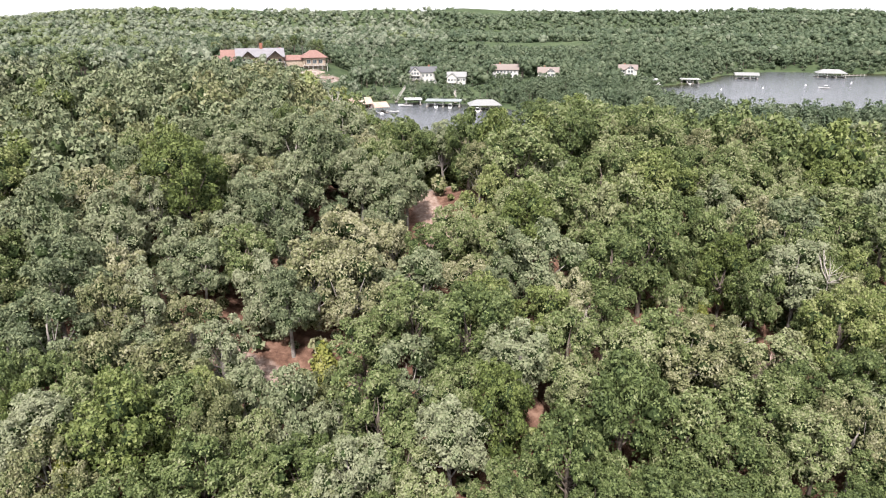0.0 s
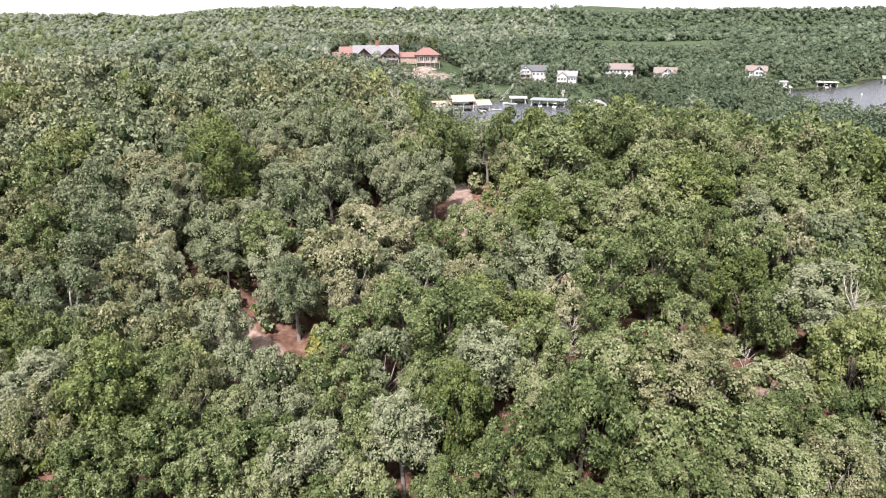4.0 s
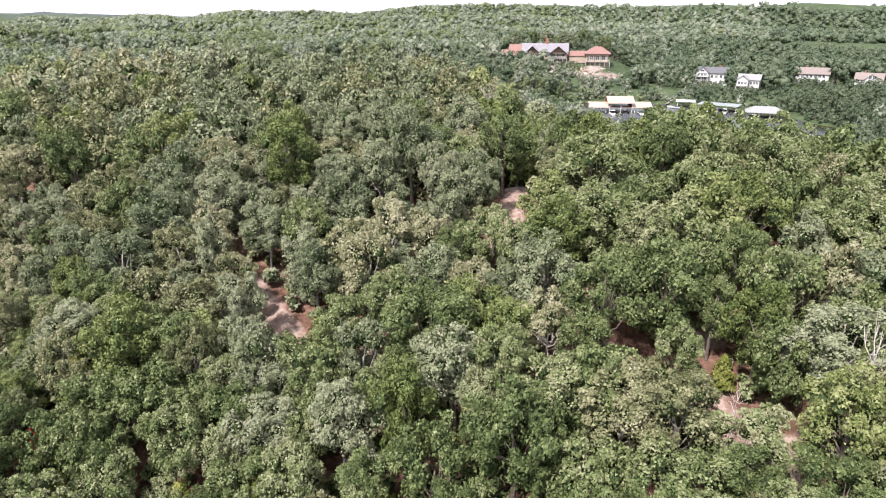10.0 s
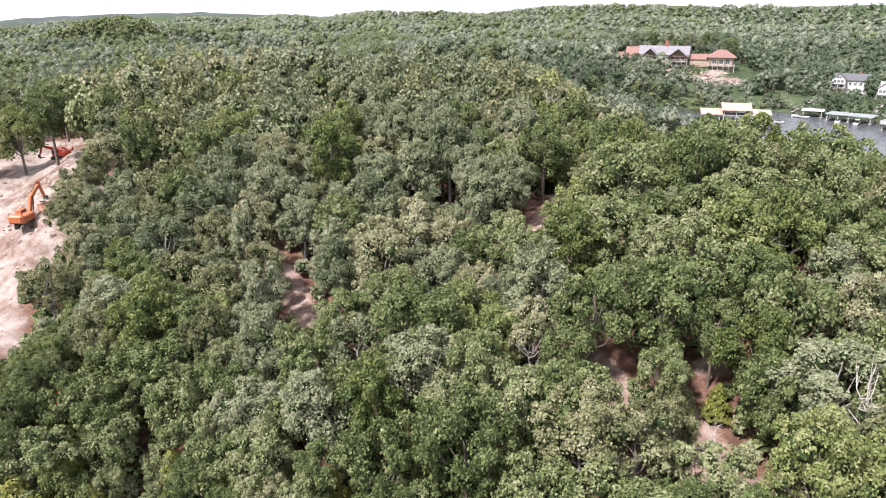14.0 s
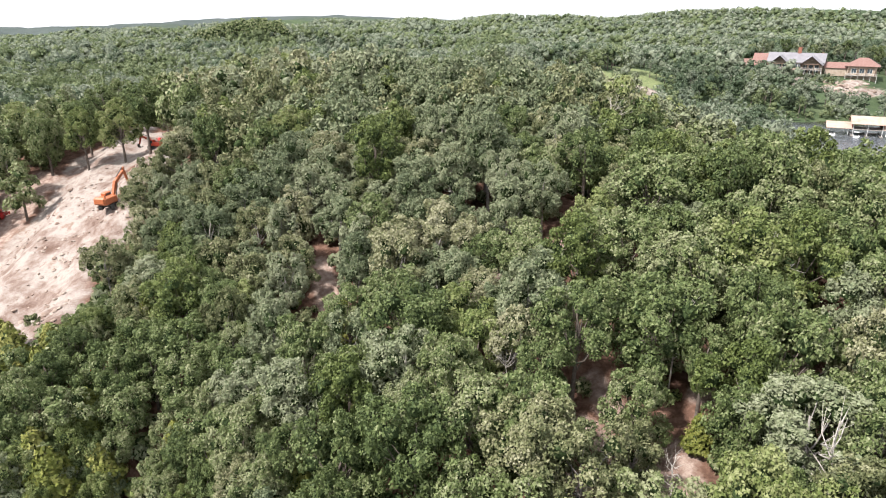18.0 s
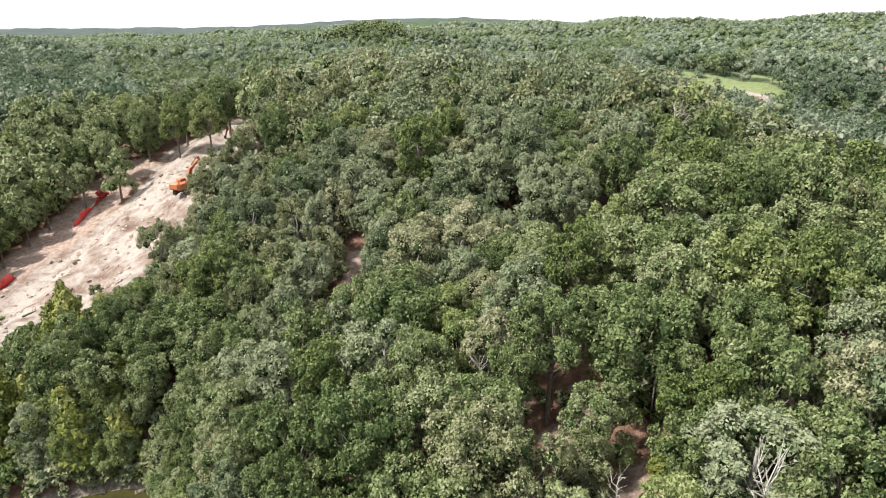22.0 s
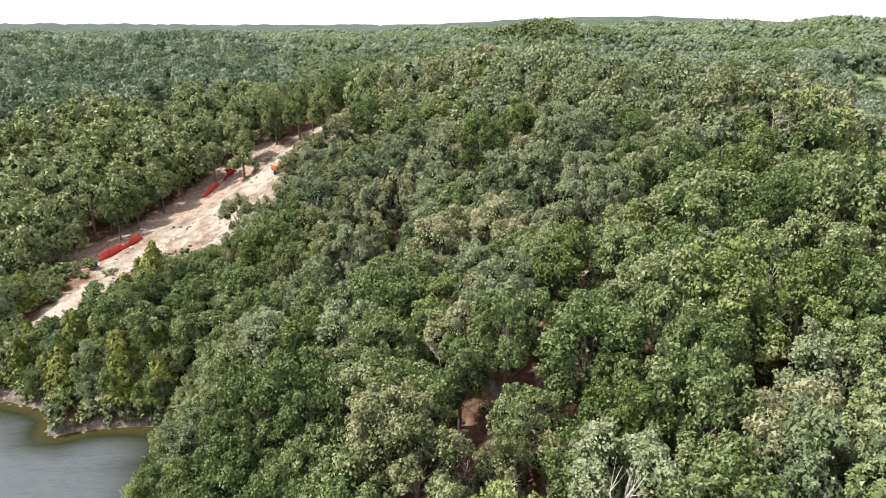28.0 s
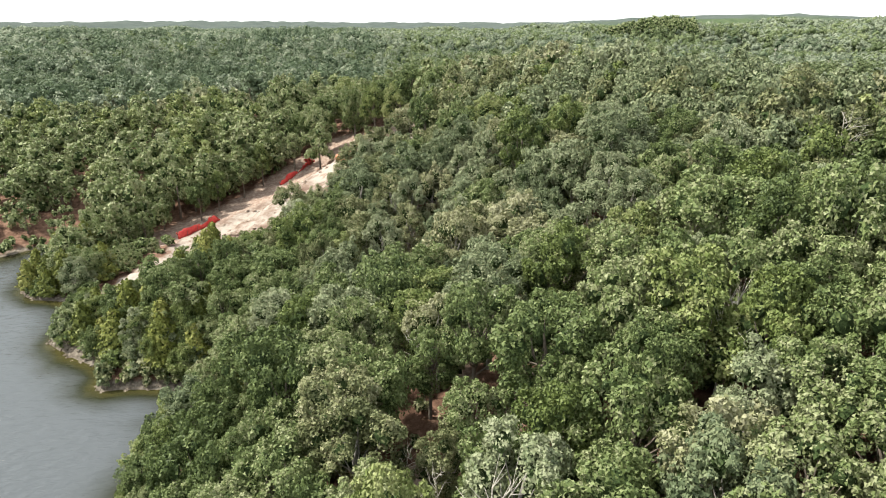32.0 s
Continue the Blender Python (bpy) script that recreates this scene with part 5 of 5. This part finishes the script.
def excavator(x, y, turn, swing, size, paint, words, raised=True):
    h = thing("excavator", words, "excavator", (x, y, lift(x, y) - 0.1), turn)
    h.scale = (size, size, size)
    crawler(h, 2.2, 4.2, 0.6, 0.9)
    block("undercarriage", h, STEEL, 2.2, 1.7, 0.5, 0, 0, 0.35, 0.05)
    bm = bmesh.new()
    bmesh.ops.create_cone(bm, cap_ends=True, segments=20, radius1=0.9, radius2=0.9, depth=0.2)
    top = part("slew_ring", bm_mesh("slew_ring", bm, STEEL), h, "steel turntable", pose(0, 0, 0.95, 0, 0, swing))
    bm = bmesh.new()
    box(bm, 3.6, 2.6, 1.25, -0.7, 0, 0.1, 0.12)
    box(bm, 1.0, 2.5, 1.5, -2.2, 0, 0.1, 0.3)
    part("engine_housing", bm_mesh("engine_housing", bm, paint), top)
    block("cab", top, paint, 1.7, 1.1, 1.75, 0.6, 0.78, 0.15, 0.1)
    block("cab_window", top, GLASS, 1.45, 1.14, 0.85, 0.62, 0.79, 0.95, 0.03)
    block("exhaust", top, STEEL, 0.14, 0.14, 0.6, -1.7, -0.7, 1.3, 0.0)
    k, e = ((3.0, 0, 4.6), (5.3, 0, 5.2)) if raised else ((3.2, 0, 3.0), (5.4, 0, 2.6))
    beam("boom", top, paint, (0.9, -0.35, 0.6), (k[0] - 0.7, 0, k[2] - 1.0), 0.55, 0.75, 0.5)
    beam("boom_head", top, paint, (k[0] - 0.8, -0.35, k[2] - 1.15), (e[0], 0, e[2]), 0.75, 0.4, 0.5)
    s = (e[0] + 0.9, 0, e[2] - 2.5)
    beam("stick", top, paint, (e[0] - 0.3, -0.35, e[2] + 0.6), s, 0.55, 0.32, 0.4)
    beam("hydraulic_ram", top, STEEL, (1.3, -0.75, 0.5), (k[0] - 0.6, 0, k[2] - 1.2), 0.2, 0.14, 0.14)
    beam("hydraulic_ram", top, STEEL, (k[0] - 0.2, -0.35, k[2] - 0.2), (e[0] - 0.4, 0, e[2] + 0.7), 0.2, 0.14, 0.14)
    bm = bmesh.new()
    arc = [(s[0] + 0.75 * math.cos(a) - 0.3, s[2] - 0.35 + 0.75 * math.sin(a)) for a in np.linspace(-2.6, 0.6, 7)]
    inner = [(px * 0.9 + 0.1 * (s[0] - 0.3), pz * 0.9 + 0.1 * (s[2] - 0.35)) for px, pz in arc[::-1]]
    prism(bm, arc + inner, -0.85, 0.15)
    part("bucket", bm_mesh("bucket", bm, STEEL), top, "toothed steel bucket")
    return h


excavator(-70.6, 51.9, 150, -22, 0.9, ORANGE, "orange crawler excavator with raised boom on the dug slope")
excavator(-98, 70, 200, 10, 0.72, REDPAINT, "red-orange compact excavator parked at the top of the slope", False)

# thin olive oaks along the upper edge of the dug slope
for x, y, top, radius in ((-58.2, 52.7, 24, 2.5), (-61.1, 55.3, 25.5, 2.7), (-64.3, 58.3, 27, 2.8), (-66.5, 61.8, 28.5, 2.8), (-69.0, 64.8, 29.8, 3.0)):
    oak(x, y, top, radius, "olive")

t = thing("dump_trailer", "rusty two-axle dump trailer on the dug slope", "trailer", (-68.0, 55.6, lift(-68.0, 55.6)), 20)
bm = bmesh.new()
box(bm, 4.6, 2.2, 0.18, 0, 0, 0.75)
for sgn in (-1, 1):
    box(bm, 4.6, 0.1, 0.9, 0, sgn * 1.05, 0.9)
    for i in range(6):
        box(bm, 0.1, 0.08, 0.9, -2.2 + i * 0.88, sgn * 1.13, 0.9)
box(bm, 0.1, 2.2, 0.9, -2.25, 0, 0.9)
box(bm, 0.1, 2.2, 0.9, 2.25, 0, 0.9)
part("tipping_body", bm_mesh("tipping_body", bm, RUST), t)
beam("drawbar", t, STEEL, (2.3, 0, 0.7), (4.0, 0, 0.6), 0.2, 0.14, 0.2)
for x in (-0.9, 0.1):
    for sgn in (-1, 1):
        bm = bmesh.new()
        bmesh.ops.create_cone(bm, cap_ends=True, segments=20, radius1=0.42, radius2=0.42, depth=0.26, matrix=Matrix.Rotation(math.pi / 2, 4, "X"))
        bmesh.ops.bevel(bm, geom=[e for e in bm.edges if len(e.link_faces) == 2 and e.calc_face_angle(0) > 1], offset=0.06, segments=2, affect="EDGES")
        w = part("wheel", bm_mesh("wheel", bm, RUBBER), t, m=Matrix.Translation((x, sgn * 1.2, 0.42)))
        bm = bmesh.new()
        bmesh.ops.create_cone(bm, cap_ends=True, segments=12, radius1=0.22, radius2=0.22, depth=0.3, matrix=Matrix.Rotation(math.pi / 2, 4, "X"))
        part("rim", bm_mesh("rim", bm, STEEL), w)
bm = bmesh.new()
v, f = ICO[2]
q = v * (1.9, 0.9, 0.5) + (0, 0, 1.3)
part("load", mesh_of("load", q, f, [PALEROCK], smooth=True), t, "heap of reddish spoil")


def netting(points, words, group="safety fences", high=1.0):
    """A sagging run of safety netting on posts."""
    x0, y0 = points[0]
    h = thing("safety_fence", words, "fence", (x0, y0, lift(x0, y0)), 0, group)
    dense = []
    for (ax, ay), (bx, by) in zip(points, points[1:]):
        n = max(2, int(math.hypot(bx - ax, by - ay) / 0.5))
        dense += [(ax + (bx - ax) * i / n, ay + (by - ay) * i / n) for i in range(n)]
    dense.append(points[-1])
    v, f = [], []
    for i, (x, y) in enumerate(dense):
        g = lift(x, y) - lift(x0, y0)
        sag = 0.45 * abs(math.sin(i * 0.41)) + 0.45 * rng.random()
        lean = 0.9 * math.sin(i * 0.37) + 0.6 * rng.random()
        for k, z in enumerate((-0.1, 0.4 * high, 0.75 * high, 1.1 * high)):
            v.append((x - x0 + lean * z * 0.5, y - y0 - lean * z * 0.5, g + max(z - sag * k / 2, -0.1)))
    for i in range(len(dense) - 1):
        for k in range(3):
            a = i * 4 + k
            f.append([a, a + 4, a + 5, a + 1])
    me = mesh_of("netting", v, f, [NETTING], smooth=True)
    ob = part("netting", me, h)
    th = ob.modifiers.new("thickness", "SOLIDIFY")
    th.thickness = 0.03
    for i in range(0, len(dense), 5):
        x, y = dense[i]
        block("post", h, STEEL, 0.06, 0.06, 1.6, x - x0, y - y0, lift(x, y) - lift(x0, y0) - 0.2, 0.0, m=None)


netting([(-96, 33.5), (-99, 36), (-102.5, 38.5), (-106, 41)], "slumped orange-red safety netting along the dug slope", high=1.4)
netting([(-69, 15.5), (-72, 17.5), (-74.5, 20), (-77.5, 22.5)], "red safety netting bunched at the foot of the slope", high=2.0)
netting([(-101, 74), (-105, 73.5), (-110, 74.5)], "orange-red safety netting near the parked machines")


def log(x, y, turn, ln, r, words):
    v, f = tube([(-ln / 2, 0, 0), (-ln / 6, 0.1, 0.05), (ln / 6, -0.05, 0.02), (ln / 2, 0.08, 0)], [r, r * 0.95, r * 0.8, r * 0.6], 9)
    for _ in range(3):
        u = rng.uniform(-0.4, 0.4) * ln
        pv, pf = tube([(u, 0, 0), (u + 0.3, rng.uniform(-0.4, 0.4), 0.6)], [r * 0.3, r * 0.12], 5)
        o = len(v)
        v += pv
        f += [[i + o for i in q] for q in pf]
    ob = tagged(new("log", mesh_of("log", [tuple(p) for p in v], f, [LOG], smooth=True)), words, "log", "logs")
    slope = math.degrees(math.atan2(z_at(x + math.cos(radians(turn)), y + math.sin(radians(turn))) - z_at(x - math.cos(radians(turn)), y - math.sin(radians(turn))), 2))
    ob.matrix_world = pose(x, y, lift(x, y) + r * 0.8, 0, -slope, turn)


log(-37.6, 18, 40, 6.5, 0.24, "dark fallen log lying across the bare slope")
for i, (dx, dy) in enumerate(((0, 0), (0.7, 0.3), (0.3, 1.0), (1.0, 1.1))):
    log(-130 + dx, 58 + dy, 20 + 12 * i, 4.5, 0.25, "felled log in a heap under the trees")
log(-55, 25, 120, 3.0, 0.16, "thin fallen trunk on the clay slope")
log(-108, 44, 35, 4.0, 0.18, "thin fallen trunk beside the safety netting")
ob = tagged(new("stump", boulder_mesh(rng, LOG)), "dark uprooted stump on the pale clay slope", "stump")
ob.matrix_world = pose(-72, 32.5, lift(-72, 32.5) + 0.2, 0, 0, 30) @ Matrix.Diagonal((0.75, 0.6, 0.7, 1))

# tall trees along the fence, their trunks bare below
for j, (x, y, tall) in enumerate([(-104, 57.5, 12.5), (-112, 52, 13), (-107, 43.5, 12), (-102.5, 36.5, 10.5), (-98.5, 29, 10), (-93.5, 25, 9.5), (-81, 17.5, 8.5), (-91, 66.5, 15), (-100, 64, 13), (-118, 62, 13), (-126, 68.5, 14), (-131, 74, 13), (-122, 50, 13), (-111, 37, 11), (-105, 27, 10), (-99, 20, 9), (-88, 14.5, 9), (-78, 10, 8), (-70, 8.5, 7.5), (-117, 43, 12), (-86, 20.5, 9), (-112, 78, 13), (-120, 80, 13)]):
    oak(x, y, lift(x, y) + tall, tall * rng.uniform(0.26, 0.32), "green" if j % 4 else "yellow")

# young grey-green oaks on the brow beside the dug slope
for x, y, tall, radius in ((-56, 56, 8, 3.0), (-54.5, 60.5, 9, 3.2), (-60.5, 62.5, 7.5, 2.6), (-71, 69, 8, 3.0), (-46, 47.5, 6.5, 2.6), (-51, 51.5, 7, 2.8), (-77, 72, 9, 3.6)):
    oak(x, y, lift(x, y) + tall, radius, "silver" if x < -54 else "olive")

# tall bare-stemmed oaks behind the lodge
for j in range(13):
    x, y = -154 + 5.6 * j + rng.uniform(-1.5, 1.5), 471 + 1.9 * j + rng.uniform(-2, 2)
    oak(x, y, z_at(x, y) + rng.uniform(15, 19), rng.uniform(2.8, 3.8), "silver" if j % 3 else "green")

# two clipped conical trees on the far lawn, and poles beyond
for x, y in ((-206, 343.5), (-196.8, 351.2)):
    g = z_at(x, y)
    t = thing("conical_tree", "neat conical blue-green tree on the far lawn", "tree", (x, y, g), 0, "lawn trees")
    part("trunk", STEM, t, m=Matrix.Diagonal((9, 9, 9, 1)))
    me = cedar_mesh(rng, 900, 0.42)
    me.materials[0] = LEAVES["far_pale"]
    part("crown", me, t, m=Matrix.Diagonal((9, 9, 9, 1)))
for x, y, tall in ((-372, 322, 16), (-430, 360, 14), (-290, 305, 13)):
    g = z_at(x, y)
    t = thing("utility_pole", "pale wooden utility pole in the far woods", "pole", (x, y, g), 25, "utility poles")
    v, f = tube([(0, 0, -0.5), (0, 0, tall)], [0.22, 0.15], 8)
    part("pole", mesh_of("pole", [tuple(p) for p in v], f, [DEAD]), t)
    block("crossarm", t, DEAD, 2.6, 0.16, 0.18, 0, 0, tall - 1.0, 0.0)
